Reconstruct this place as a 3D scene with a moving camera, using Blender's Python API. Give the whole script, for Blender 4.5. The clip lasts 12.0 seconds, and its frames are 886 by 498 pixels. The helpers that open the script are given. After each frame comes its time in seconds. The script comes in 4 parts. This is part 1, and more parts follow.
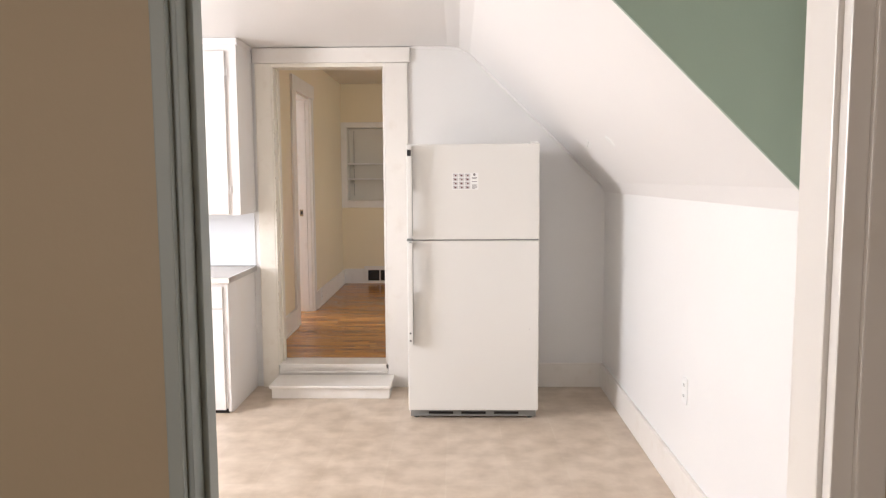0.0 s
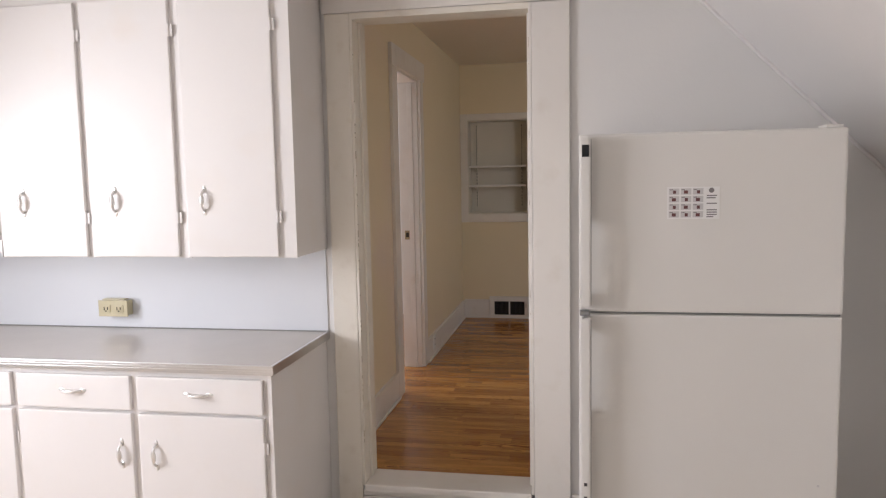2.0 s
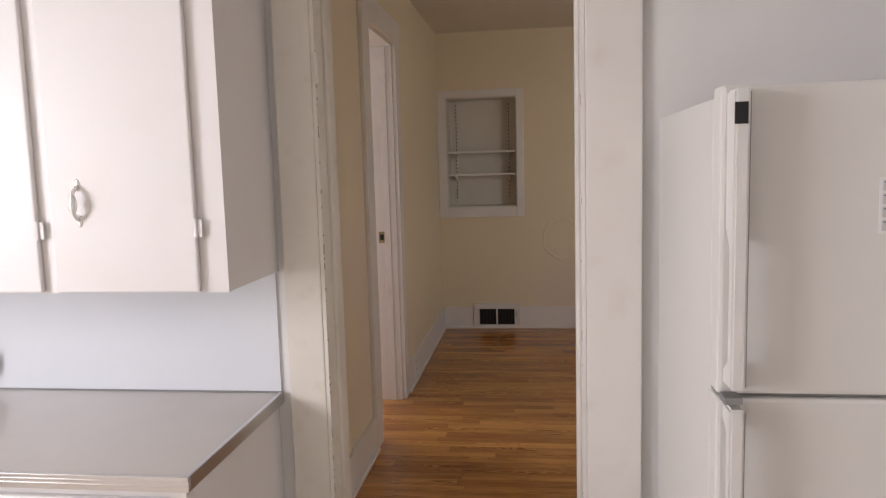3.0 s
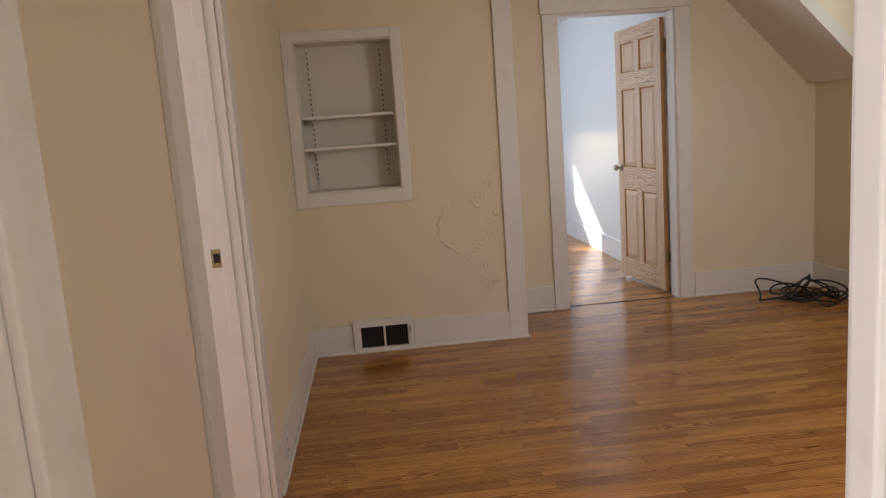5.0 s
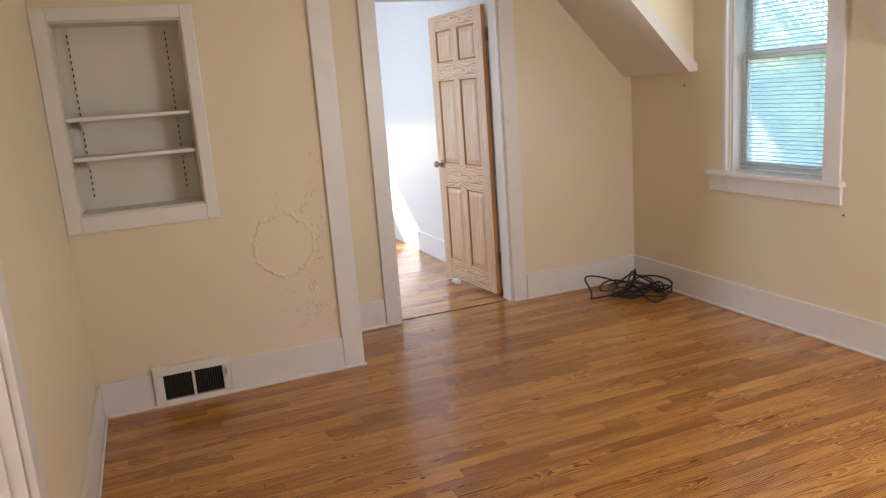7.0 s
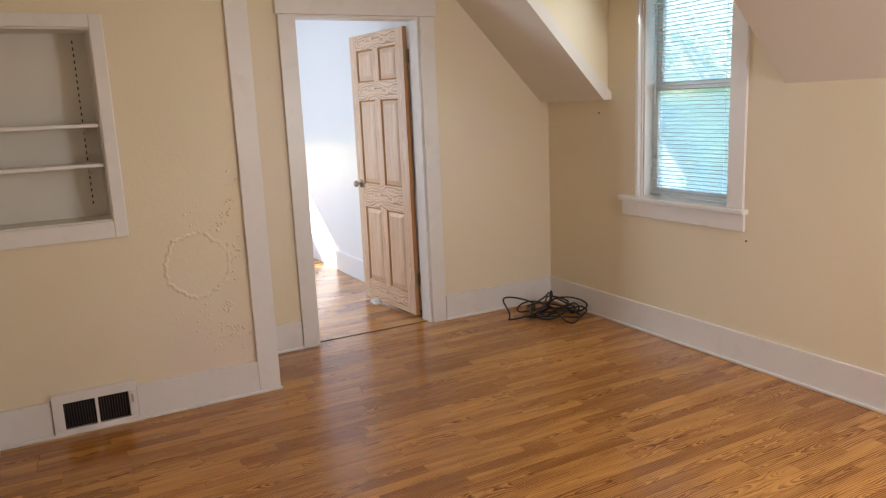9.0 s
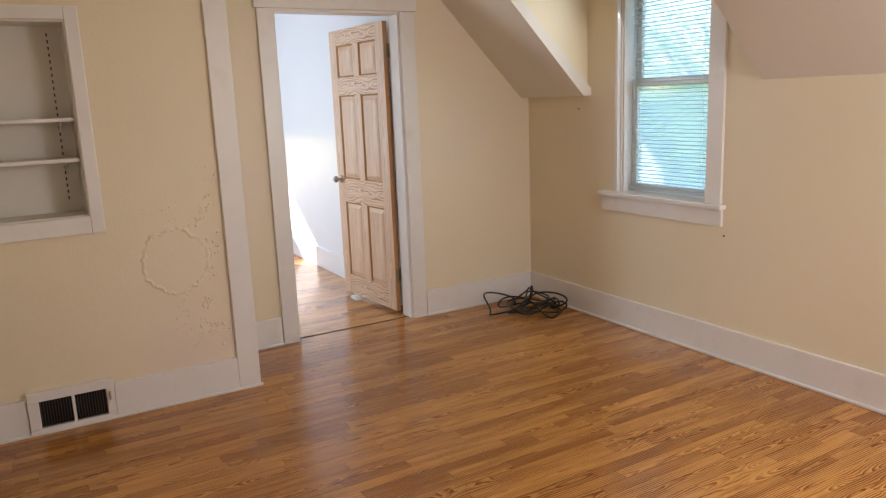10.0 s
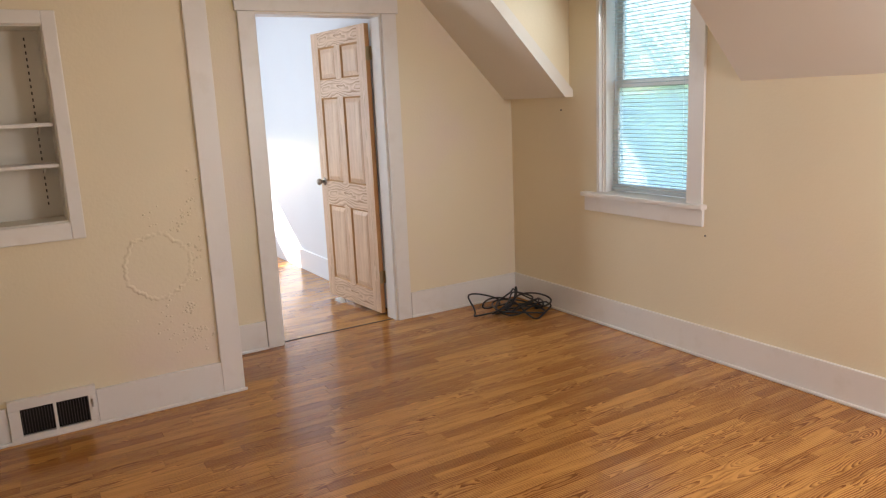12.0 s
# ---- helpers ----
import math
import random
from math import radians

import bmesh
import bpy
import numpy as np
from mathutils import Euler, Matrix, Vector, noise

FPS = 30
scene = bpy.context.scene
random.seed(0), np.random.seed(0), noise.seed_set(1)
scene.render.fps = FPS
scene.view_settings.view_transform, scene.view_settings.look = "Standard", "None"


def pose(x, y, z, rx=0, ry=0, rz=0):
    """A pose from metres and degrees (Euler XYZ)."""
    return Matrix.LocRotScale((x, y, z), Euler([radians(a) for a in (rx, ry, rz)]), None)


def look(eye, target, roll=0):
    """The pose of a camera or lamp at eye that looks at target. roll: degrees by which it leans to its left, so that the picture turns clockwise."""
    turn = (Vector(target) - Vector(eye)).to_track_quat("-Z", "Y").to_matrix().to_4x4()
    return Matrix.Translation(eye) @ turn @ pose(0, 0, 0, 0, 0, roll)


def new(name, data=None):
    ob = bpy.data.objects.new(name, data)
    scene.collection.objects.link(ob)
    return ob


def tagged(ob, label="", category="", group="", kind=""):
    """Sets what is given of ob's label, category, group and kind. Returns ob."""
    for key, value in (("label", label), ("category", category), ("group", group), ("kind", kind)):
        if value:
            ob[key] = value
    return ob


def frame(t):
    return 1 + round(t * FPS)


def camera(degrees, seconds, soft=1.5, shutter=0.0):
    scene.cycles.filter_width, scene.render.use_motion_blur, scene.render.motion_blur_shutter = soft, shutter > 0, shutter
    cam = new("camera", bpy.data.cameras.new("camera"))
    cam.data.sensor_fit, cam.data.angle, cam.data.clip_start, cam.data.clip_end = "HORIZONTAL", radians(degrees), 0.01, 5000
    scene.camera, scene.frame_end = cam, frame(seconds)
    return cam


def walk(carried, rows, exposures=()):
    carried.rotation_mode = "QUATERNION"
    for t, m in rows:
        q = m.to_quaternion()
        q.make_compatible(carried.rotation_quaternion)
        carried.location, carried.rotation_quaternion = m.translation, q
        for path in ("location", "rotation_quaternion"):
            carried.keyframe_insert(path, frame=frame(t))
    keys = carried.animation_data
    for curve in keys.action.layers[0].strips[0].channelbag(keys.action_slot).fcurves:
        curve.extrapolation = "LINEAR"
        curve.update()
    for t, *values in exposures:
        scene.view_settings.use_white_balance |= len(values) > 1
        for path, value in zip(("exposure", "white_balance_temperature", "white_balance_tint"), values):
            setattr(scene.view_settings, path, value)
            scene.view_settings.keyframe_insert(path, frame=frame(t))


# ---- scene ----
cam = camera(62.3, 12.0, 1.25)
PATH = [
    (0, (0.367, -0.036, 1.472), (0.326, 1.954, 1.277), -0.3),
    (0.5, (0.359, 0.426, 1.507), (0.206, 2.413, 1.337), -0.4),
    (1, (0.287, 0.908, 1.524), (0.033, 2.884, 1.351), -0.6),
    (1.5, (0.232, 1.447, 1.548), (-0.119, 3.408, 1.371), -0.7),
    (2, (0.064, 1.929, 1.539), (-0.301, 3.886, 1.346), -1.1),
    (2.1, (0.026, 2.023, 1.54), (-0.332, 3.981, 1.345), -1.1),
    (2.5, (-0.094, 2.44, 1.517), (-0.425, 4.401, 1.308), -1.5),
    (2.7, (-0.166, 2.636, 1.54), (-0.469, 4.601, 1.325), -1.5),
    (4.3, (-0.565, 4.023, 1.524), (-0.564, 6.002, 1.237), -3.6),
    (4.5, (-0.598, 4.163, 1.529), (-0.55, 6.141, 1.236), -3.9),
    (4.6, (-0.59, 4.248, 1.536), (-0.522, 6.224, 1.237), -3.9),
    (5, (-0.587, 4.494, 1.522), (-0.417, 6.46, 1.199), -4.2),
    (5.5, (-0.578, 4.741, 1.539), (-0.251, 6.682, 1.187), -4.4),
    (6, (-0.594, 4.92, 1.541), (-0.12, 6.827, 1.168), -4.7),
    (6.5, (-0.667, 5.081, 1.59), (-0.053, 6.944, 1.201), -4.8),
    (7, (-0.683, 5.137, 1.642), (0.036, 6.956, 1.225), -4.3),
    (7.5, (-0.713, 5.162, 1.644), (0.087, 6.947, 1.228), -3.6),
    (9.5, (-0.684, 5.16, 1.664), (0.268, 6.878, 1.284), -2.4),
    (10, (-0.694, 5.164, 1.658), (0.281, 6.865, 1.262), -2.3),
    (10.5, (-0.706, 5.171, 1.659), (0.287, 6.858, 1.25), -2.3),
    (11, (-0.7, 5.161, 1.663), (0.299, 6.844, 1.25), -2.4),
    (11.5, (-0.692, 5.157, 1.668), (0.311, 6.838, 1.26), -2.5),
    (12, (-0.687, 5.157, 1.67), (0.322, 6.837, 1.273), -2.6),
]
EXPOSURES = [(0.0, 2.15, 6600, 16), (0.5, 1.9, 6600, 16), (1.0, 1.58, 6550, 16), (1.5, 1.38, 6550, 17), (2.0, 1.31, 6550, 18), (2.7, 1.3, 6600, 20), (4.3, 1.46, 6700, 20), (5.0, 1.74, 6800, 20), (6.0, 2.15, 6800, 20), (7.5, 2.27, 6750, 20), (9.5, 2.23, 6750, 20), (12.0, 2.32, 6800, 20)]
walk(cam, [(t, look(eye, target, roll)) for t, eye, target, roll in PATH], EXPOSURES)

# ---- light ----
world = bpy.data.worlds.new("world")
scene.world = world
world.use_nodes = True
wn = world.node_tree.nodes
sky = wn.new("ShaderNodeTexSky")
sky.sky_type = "NISHITA"
sky.sun_disc = False
sky.sun_elevation, sky.sun_rotation = radians(27.5), radians(-36.9)
wn["Background"].inputs["Strength"].default_value = 0.15
world.node_tree.links.new(sky.outputs[0], wn["Background"].inputs["Color"])
sun = new("sun", bpy.data.lights.new("sun", "SUN"))
sun.data.energy, sun.data.angle, sun.data.color = 3.2, radians(0.5), (1.0, 0.97, 0.92)
sun.matrix_world = look((-6, 20, 8.2), (0, 12, 3.0))


def area_light(name, eye, target, w, h, watts, color):
    ob = new(name, bpy.data.lights.new(name, "AREA"))
    ob.data.shape, ob.data.size, ob.data.size_y = "RECTANGLE", w, h
    ob.data.energy, ob.data.color = watts, color
    ob.matrix_world = look(eye, target)
    return ob


DAY = (0.91, 0.955, 1.0)
area_light("kitchen_window_light", (-3.32, 2.9, 1.6), (0, 3.0, 1.25), 1.1, 1.1, 28, DAY)
area_light("living_window_light", (2.60, 8.33, 2.26), (0, 8.2, 1.0), 0.68, 0.3, 0.9, (0.86, 0.99, 1.0))
# unseen lamp added to brighten the living room's far and right walls
area_light("living_fill_light", (1.98, 5.35, 1.72), (1.7, 8.2, 1.15), 0.8, 1.2, 6.4, DAY)
# unseen lamps standing in for daylight in the side room and bedroom
area_light("side_room_light", (-3.9, 7.6, 1.6), (0, 6.9, 1.2), 1.0, 1.2, 22, DAY)
area_light("bedroom_light", (-0.95, 11.9, 1.6), (2, 11.2, 1.3), 1.0, 1.2, 11, (0.68, 0.87, 1.0))

# unseen fill lamp added to lift the tan entry wall; no window there
area_light("entry_fill_light", (-0.6, -2.45, 1.5), (0.2, 0.7, 1.3), 1.0, 1.2, 8, (1.0, 0.96, 0.9))


# ---- materials ----
def mat(name, color, rough=0.5, metal=0.0, var=0.06, scale=3.0, bump=0.0, bscale=200.0, spec=0.5, dirt=None):
    """Plain surface with broad tone variation, fine bump and optional stains."""
    m = bpy.data.materials.new(name)
    m.use_nodes = True
    n, l = m.node_tree.nodes, m.node_tree.links
    b = n["Principled BSDF"]
    b.inputs["Roughness"].default_value = rough
    b.inputs["Metallic"].default_value = metal
    b.inputs["Specular IOR Level"].default_value = spec
    geo = n.new("ShaderNodeNewGeometry")
    no = n.new("ShaderNodeTexNoise")
    no.inputs["Scale"].default_value, no.inputs["Detail"].default_value = scale, 5
    l.new(geo.outputs["Position"], no.inputs["Vector"])
    mix = n.new("ShaderNodeMix")
    mix.data_type = "RGBA"
    mix.inputs["A"].default_value = (*[c * (1 - var) for c in color], 1)
    mix.inputs["B"].default_value = (*[min(1, c * (1 + var)) for c in color], 1)
    l.new(no.outputs["Fac"], mix.inputs["Factor"])
    out = mix.outputs["Result"]
    if dirt:
        dcol, damount, dscale = dirt
        dn = n.new("ShaderNodeTexNoise")
        dn.inputs["Scale"].default_value, dn.inputs["Detail"].default_value = dscale, 8
        l.new(geo.outputs["Position"], dn.inputs["Vector"])
        ramp = n.new("ShaderNodeMapRange")
        ramp.inputs["From Min"].default_value, ramp.inputs["From Max"].default_value = 0.55, 0.75
        ramp.inputs["To Max"].default_value = damount
        l.new(dn.outputs["Fac"], ramp.inputs["Value"])
        m2 = n.new("ShaderNodeMix")
        m2.data_type = "RGBA"
        m2.inputs["B"].default_value = (*dcol, 1)
        l.new(ramp.outputs[0], m2.inputs["Factor"])
        l.new(out, m2.inputs["A"])
        out = m2.outputs["Result"]
    l.new(out, b.inputs["Base Color"])
    if bump:
        bn = n.new("ShaderNodeTexNoise")
        bn.inputs["Scale"].default_value, bn.inputs["Detail"].default_value = bscale, 4
        l.new(geo.outputs["Position"], bn.inputs["Vector"])
        bp = n.new("ShaderNodeBump")
        bp.inputs["Strength"].default_value, bp.inputs["Distance"].default_value = bump, 0.004
        l.new(bn.outputs["Fac"], bp.inputs["Height"])
        l.new(bp.outputs[0], b.inputs["Normal"])
    return m


def wood(name, dark, light, along, across, rough, rnd, period, width, pitch=0.0, start=0.0, tone=0.5, depth=0.05, ring=0.6, freq=1.7, base=0.0):
    """Sawn wood: growth rings cut by the face give arches and straight grain; tone varies from piece to piece."""
    m = bpy.data.materials.new(name)
    m.use_nodes = True
    n, l = m.node_tree.nodes, m.node_tree.links
    b = n["Principled BSDF"]
    geo = n.new("ShaderNodeNewGeometry")
    r = n.new("ShaderNodeObjectInfo").outputs["Random"] if rnd == "object" else geo.outputs["Random Per Island"]
    src = geo.outputs["Position"] if pitch else n.new("ShaderNodeTexCoord").outputs["Object"]
    sep = n.new("ShaderNodeSeparateXYZ")
    l.new(src, sep.inputs[0])

    def calc(op, a, c=0.0, d=0.0):
        q = n.new("ShaderNodeMath")
        q.operation = op
        for k, v in enumerate((a, c, d)):
            if isinstance(v, (int, float)):
                q.inputs[k].default_value = v
            else:
                l.new(v, q.inputs[k])
        return q.outputs[0]

    def cloud(vec, detail, distort=0.0):
        q = n.new("ShaderNodeTexNoise")
        q.inputs["Scale"].default_value, q.inputs["Detail"].default_value = 1.0, detail
        q.inputs["Distortion"].default_value = distort
        l.new(vec, q.inputs["Vector"])
        return q.outputs["Fac"]

    def vec(a, c, d):
        q = n.new("ShaderNodeCombineXYZ")
        for k, v in enumerate((a, c, d)):
            l.new(v, q.inputs[k])
        return q.outputs[0]
    u, v = sep.outputs[along], sep.outputs[across]
    if pitch:
        v = calc("MULTIPLY", calc("SUBTRACT", calc("FRACT", calc("DIVIDE", calc("SUBTRACT", v, start), pitch)), 0.5), pitch)
    seed = calc("MULTIPLY", r, 173.0)
    second = calc("FRACT", calc("MULTIPLY", r, 57.31))
    heart = calc("MULTIPLY_ADD", calc("SUBTRACT", second, 0.5), width, v)
    wob = calc("SUBTRACT", cloud(vec(calc("MULTIPLY", u, freq), calc("MULTIPLY", v, 5.0), seed), 1), 0.5)
    small = calc("SUBTRACT", cloud(vec(calc("MULTIPLY", u, 22.0), calc("MULTIPLY", v, 60.0), seed), 2), 0.5)
    deep = calc("MULTIPLY_ADD", small, period * 0.9, calc("MULTIPLY", wob, depth * 2.6))
    rad = calc("SQRT", calc("ADD", calc("MULTIPLY", heart, heart), calc("MULTIPLY", deep, deep)))
    saw = calc("FRACT", calc("DIVIDE", rad, period))
    line = calc("SMOOTH_MIN", calc("MULTIPLY", calc("POWER", saw, 1.6), 1.25), 0.9, 0.2)
    streak = cloud(vec(calc("MULTIPLY", u, 9.0), calc("MULTIPLY", v, 420.0), seed), 3)
    patch = cloud(vec(calc("MULTIPLY", u, 3.0), calc("MULTIPLY", v, 26.0), seed), 2)
    soft = calc("MULTIPLY", line, calc("MULTIPLY", ring, calc("SUBTRACT", calc("MULTIPLY", patch, 1.9), 0.35)))
    tot = calc("MULTIPLY_ADD", r, tone, calc("MULTIPLY_ADD", calc("SUBTRACT", streak, 0.5), 0.42, calc("ADD", soft, base)))
    mix = n.new("ShaderNodeMix")
    mix.data_type = "RGBA"
    mix.inputs["A"].default_value, mix.inputs["B"].default_value = (*light, 1), (*dark, 1)
    l.new(tot, mix.inputs["Factor"])
    l.new(mix.outputs["Result"], b.inputs["Base Color"])
    l.new(calc("MULTIPLY_ADD", patch, 0.10, rough - 0.05), b.inputs["Roughness"])
    bp = n.new("ShaderNodeBump")
    bp.inputs["Strength"].default_value, bp.inputs["Distance"].default_value = 0.06, 0.001
    l.new(streak, bp.inputs["Height"])
    l.new(bp.outputs[0], b.inputs["Normal"])
    return m


WALL_W = mat("white_wall_paint", (0.79, 0.775, 0.752), 0.38, var=0.03, scale=1.6, bump=0.12, bscale=60)
CEIL_W = mat("white_ceiling_paint", (0.78, 0.757, 0.738), 0.42, var=0.03, scale=1.2, bump=0.15, bscale=25)
CREAM = mat("cream_wall_paint", (0.80, 0.69, 0.49), 0.5, var=0.05, scale=1.3, bump=0.25, bscale=70, dirt=((0.79, 0.655, 0.54), 0.85, 1.3))
CEIL_L = mat("living_ceiling_paint", (0.76, 0.70, 0.61), 0.6, var=0.03, scale=1.5, bump=0.15, bscale=60)
TRIM = mat("white_trim_paint", (0.79, 0.75, 0.70), 0.32, var=0.03, scale=4, bump=0.08, bscale=40, dirt=((0.6, 0.52, 0.42), 0.25, 9))
JAMB = mat("cream_trim_paint", (0.79, 0.74, 0.65), 0.35, var=0.04, scale=5, bump=0.1, bscale=40, dirt=((0.5, 0.4, 0.28), 0.22, 14))
CAB = mat("cabinet_paint", (0.80, 0.77, 0.745), 0.38, var=0.025, scale=3, bump=0.06, bscale=30, dirt=((0.75, 0.62, 0.48), 0.18, 4))
INNER = mat("shelf_paint", (0.72, 0.68, 0.60), 0.5, var=0.04, scale=4, bump=0.1, bscale=60)
SAGE = mat("sage_green_cheek", (0.28, 0.36, 0.28), 0.5, var=0.04, scale=2, bump=0.1, bscale=60)
GREYG = mat("grey_green_trim", (0.36, 0.40, 0.38), 0.45, var=0.04, scale=4, bump=0.1, bscale=60)
TAN = mat("tan_paint", (0.46, 0.37, 0.25), 0.55, var=0.05, scale=2, bump=0.1, bscale=60)
# white paint with the blue of skylight mixed into its colour
BLUEW = mat("skylit_white_paint", (0.78, 0.80, 0.83), 0.3, var=0.03, scale=2, bump=0.1, bscale=50)
STEEL = mat("brushed_steel", (0.62, 0.61, 0.6), 0.3, metal=1.0, var=0.05, scale=30, bump=0.05, bscale=300)
COUNTER = mat("grey_laminate", (0.60, 0.555, 0.51), 0.26, var=0.05, scale=6, bump=0.03, bscale=200)
CHROME = mat("chrome", (0.85, 0.84, 0.82), 0.3, metal=0.75, var=0.02)
NICKEL = mat("satin_nickel", (0.45, 0.42, 0.38), 0.3, metal=1.0, var=0.03)
BRASS = mat("old_brass", (0.35, 0.27, 0.15), 0.4, metal=0.9, var=0.1, scale=40)
FRIDGE = mat("almond_enamel", (0.74, 0.72, 0.68), 0.28, var=0.015, scale=2, bump=0.12, bscale=350)
SEAL = mat("grey_seal", (0.25, 0.25, 0.24), 0.6)
BLACK = mat("black_plastic", (0.012, 0.012, 0.013), 0.4)
# near black, mostly for the shade inside holes, slots and gaps
DARK = mat("dark_void", (0.02, 0.018, 0.016), 0.8)
IVORY = mat("ivory_plastic", (0.62, 0.55, 0.36), 0.35, var=0.03)
WHITEP = mat("white_plastic", (0.8, 0.8, 0.78), 0.35, var=0.02)
PAPER = mat("white_sticker", (0.82, 0.81, 0.79), 0.4)
INK = mat("dark_print", (0.08, 0.07, 0.07), 0.5)
REDINK = mat("red_print", (0.14, 0.05, 0.05), 0.5)
TEXTINK = mat("grey_text_print", (0.22, 0.2, 0.2), 0.5)
GREYINK = mat("grey_print", (0.6, 0.58, 0.57), 0.5)
PW, PY = 0.063, 5.187
OAK_DARK, OAK_LIGHT = (0.21, 0.064, 0.011), (0.66, 0.31, 0.078)
OAK = wood("oak_floor", OAK_DARK, OAK_LIGHT, "X", "Y", 0.19, "object", 0.0095, 0.15, PW, PY, 0.6, 0.06, 1.5, 2.2, -0.2)
OAK_J = wood("oak_floor_joined", OAK_DARK, OAK_LIGHT, "X", "Y", 0.19, "island", 0.0095, 0.15, PW, PY, 0.6, 0.06, 1.5, 2.2, -0.2)
PINE_DARK, PINE_LIGHT = (0.40, 0.20, 0.10), (0.82, 0.60, 0.42)
PINE = wood("pine_door", PINE_DARK, PINE_LIGHT, "Z", "Y", 0.45, "island", 0.014, 0.07, tone=0.12, depth=0.05, ring=0.75, freq=2.5, base=0.02)
PINE_X = wood("pine_door_rail", PINE_DARK, PINE_LIGHT, "Y", "Z", 0.45, "island", 0.021, 0.05, tone=0.08, depth=0.12, ring=1.2, freq=4.5, base=0.02)
BAREWOOD = mat("weathered_bare_wood", (0.40, 0.33, 0.25), 0.7, var=0.25, scale=60)
# hinge edge wood; its darker orange also paints shade into the panel recesses
PINE_EDGE = wood("pine_edge", (0.36, 0.16, 0.05), (0.55, 0.29, 0.11), "Z", "Y", 0.5, "island", 0.012, 0.2, tone=0.3, depth=0.03, ring=0.4)
LEAF = mat("leaf_green", (0.11, 0.17, 0.06), 0.5, var=0.5, scale=1.5)
lnod, llnk = LEAF.node_tree.nodes, LEAF.node_tree.links
ltr = lnod.new("ShaderNodeBsdfTranslucent")
ltr.inputs["Color"].default_value = (0.3, 0.45, 0.14, 1)
lmx = lnod.new("ShaderNodeMixShader")
lmx.inputs[0].default_value = 0.45
llnk.new(lnod["Principled BSDF"].outputs[0], lmx.inputs[1])
llnk.new(ltr.outputs[0], lmx.inputs[2])
llnk.new(lmx.outputs[0], lnod["Material Output"].inputs["Surface"])
BARK = mat("bark", (0.12, 0.09, 0.07), 0.9, var=0.2, scale=20, bump=0.5, bscale=30)
SIDING = mat("pale_siding", (0.36, 0.44, 0.52), 0.6, var=0.05)
ROOF = mat("dark_shingle", (0.08, 0.08, 0.09), 0.9, var=0.2, scale=10)
GRASS = mat("grass", (0.12, 0.18, 0.06), 0.9, var=0.3, scale=2)
BLIND = mat("blind_slat", (0.82, 0.83, 0.82), 0.4, var=0.02)
bnod, blnk = BLIND.node_tree.nodes, BLIND.node_tree.links
btr = bnod.new("ShaderNodeBsdfTranslucent")
btr.inputs["Color"].default_value = (0.8, 0.85, 0.85, 1)
bmx = bnod.new("ShaderNodeMixShader")
bmx.inputs[0].default_value = 0.55
blnk.new(bnod["Principled BSDF"].outputs[0], bmx.inputs[1])
blnk.new(btr.outputs[0], bmx.inputs[2])
blnk.new(bmx.outputs[0], bnod["Material Output"].inputs["Surface"])
GLASS = bpy.data.materials.new("window_glass")
GLASS.use_nodes = True
gb = GLASS.node_tree.nodes["Principled BSDF"]
gb.inputs["Transmission Weight"].default_value, gb.inputs["Roughness"].default_value, gb.inputs["IOR"].default_value = 1.0, 0.0, 1.03
gmix = GLASS.node_tree.nodes.new("ShaderNodeMixShader")
# pale cyan translucent share puts the bright window haze into the glass
ghaze = GLASS.node_tree.nodes.new("ShaderNodeBsdfTranslucent")
ghaze.inputs["Color"].default_value = (0.7, 0.94, 1.0, 1)
gmix.inputs[0].default_value = 0.42
GLASS.node_tree.links.new(gb.outputs[0], gmix.inputs[1])
GLASS.node_tree.links.new(ghaze.outputs[0], gmix.inputs[2])
GLASS.node_tree.links.new(gmix.outputs[0], GLASS.node_tree.nodes["Material Output"].inputs["Surface"])
VINYL = bpy.data.materials.new("beige_vinyl")
VINYL.use_nodes = True
vn, vl = VINYL.node_tree.nodes, VINYL.node_tree.links
vgeo = vn.new("ShaderNodeNewGeometry")
vbrick = vn.new("ShaderNodeTexBrick")
vbrick.offset = 0.0
vbrick.inputs["Scale"].default_value = 1.0
vbrick.inputs["Brick Width"].default_value = vbrick.inputs["Row Height"].default_value = 0.305
vbrick.inputs["Mortar Size"].default_value = 0.004
vbrick.inputs["Color1"].default_value, vbrick.inputs["Color2"].default_value = (0.63, 0.52, 0.41, 1), (0.68, 0.57, 0.46, 1)
vbrick.inputs["Mortar"].default_value = (0.67, 0.57, 0.46, 1)
vl.new(vgeo.outputs["Position"], vbrick.inputs["Vector"])
vnoise = vn.new("ShaderNodeTexNoise")
vnoise.inputs["Scale"].default_value, vnoise.inputs["Detail"].default_value = 7, 8
vl.new(vgeo.outputs["Position"], vnoise.inputs["Vector"])
vmap = vn.new("ShaderNodeMapRange")
vmap.inputs["From Min"].default_value, vmap.inputs["From Max"].default_value = 0.35, 0.7
vmap.inputs["To Max"].default_value = 0.65
vl.new(vnoise.outputs["Fac"], vmap.inputs["Value"])
vmix = vn.new("ShaderNodeMix")
vmix.data_type = "RGBA"
vmix.inputs["B"].default_value = (0.40, 0.30, 0.21, 1)
vl.new(vmap.outputs[0], vmix.inputs["Factor"])
vl.new(vbrick.outputs["Color"], vmix.inputs["A"])
vl.new(vmix.outputs["Result"], vn["Principled BSDF"].inputs["Base Color"])
vn["Principled BSDF"].inputs["Roughness"].default_value = 0.35


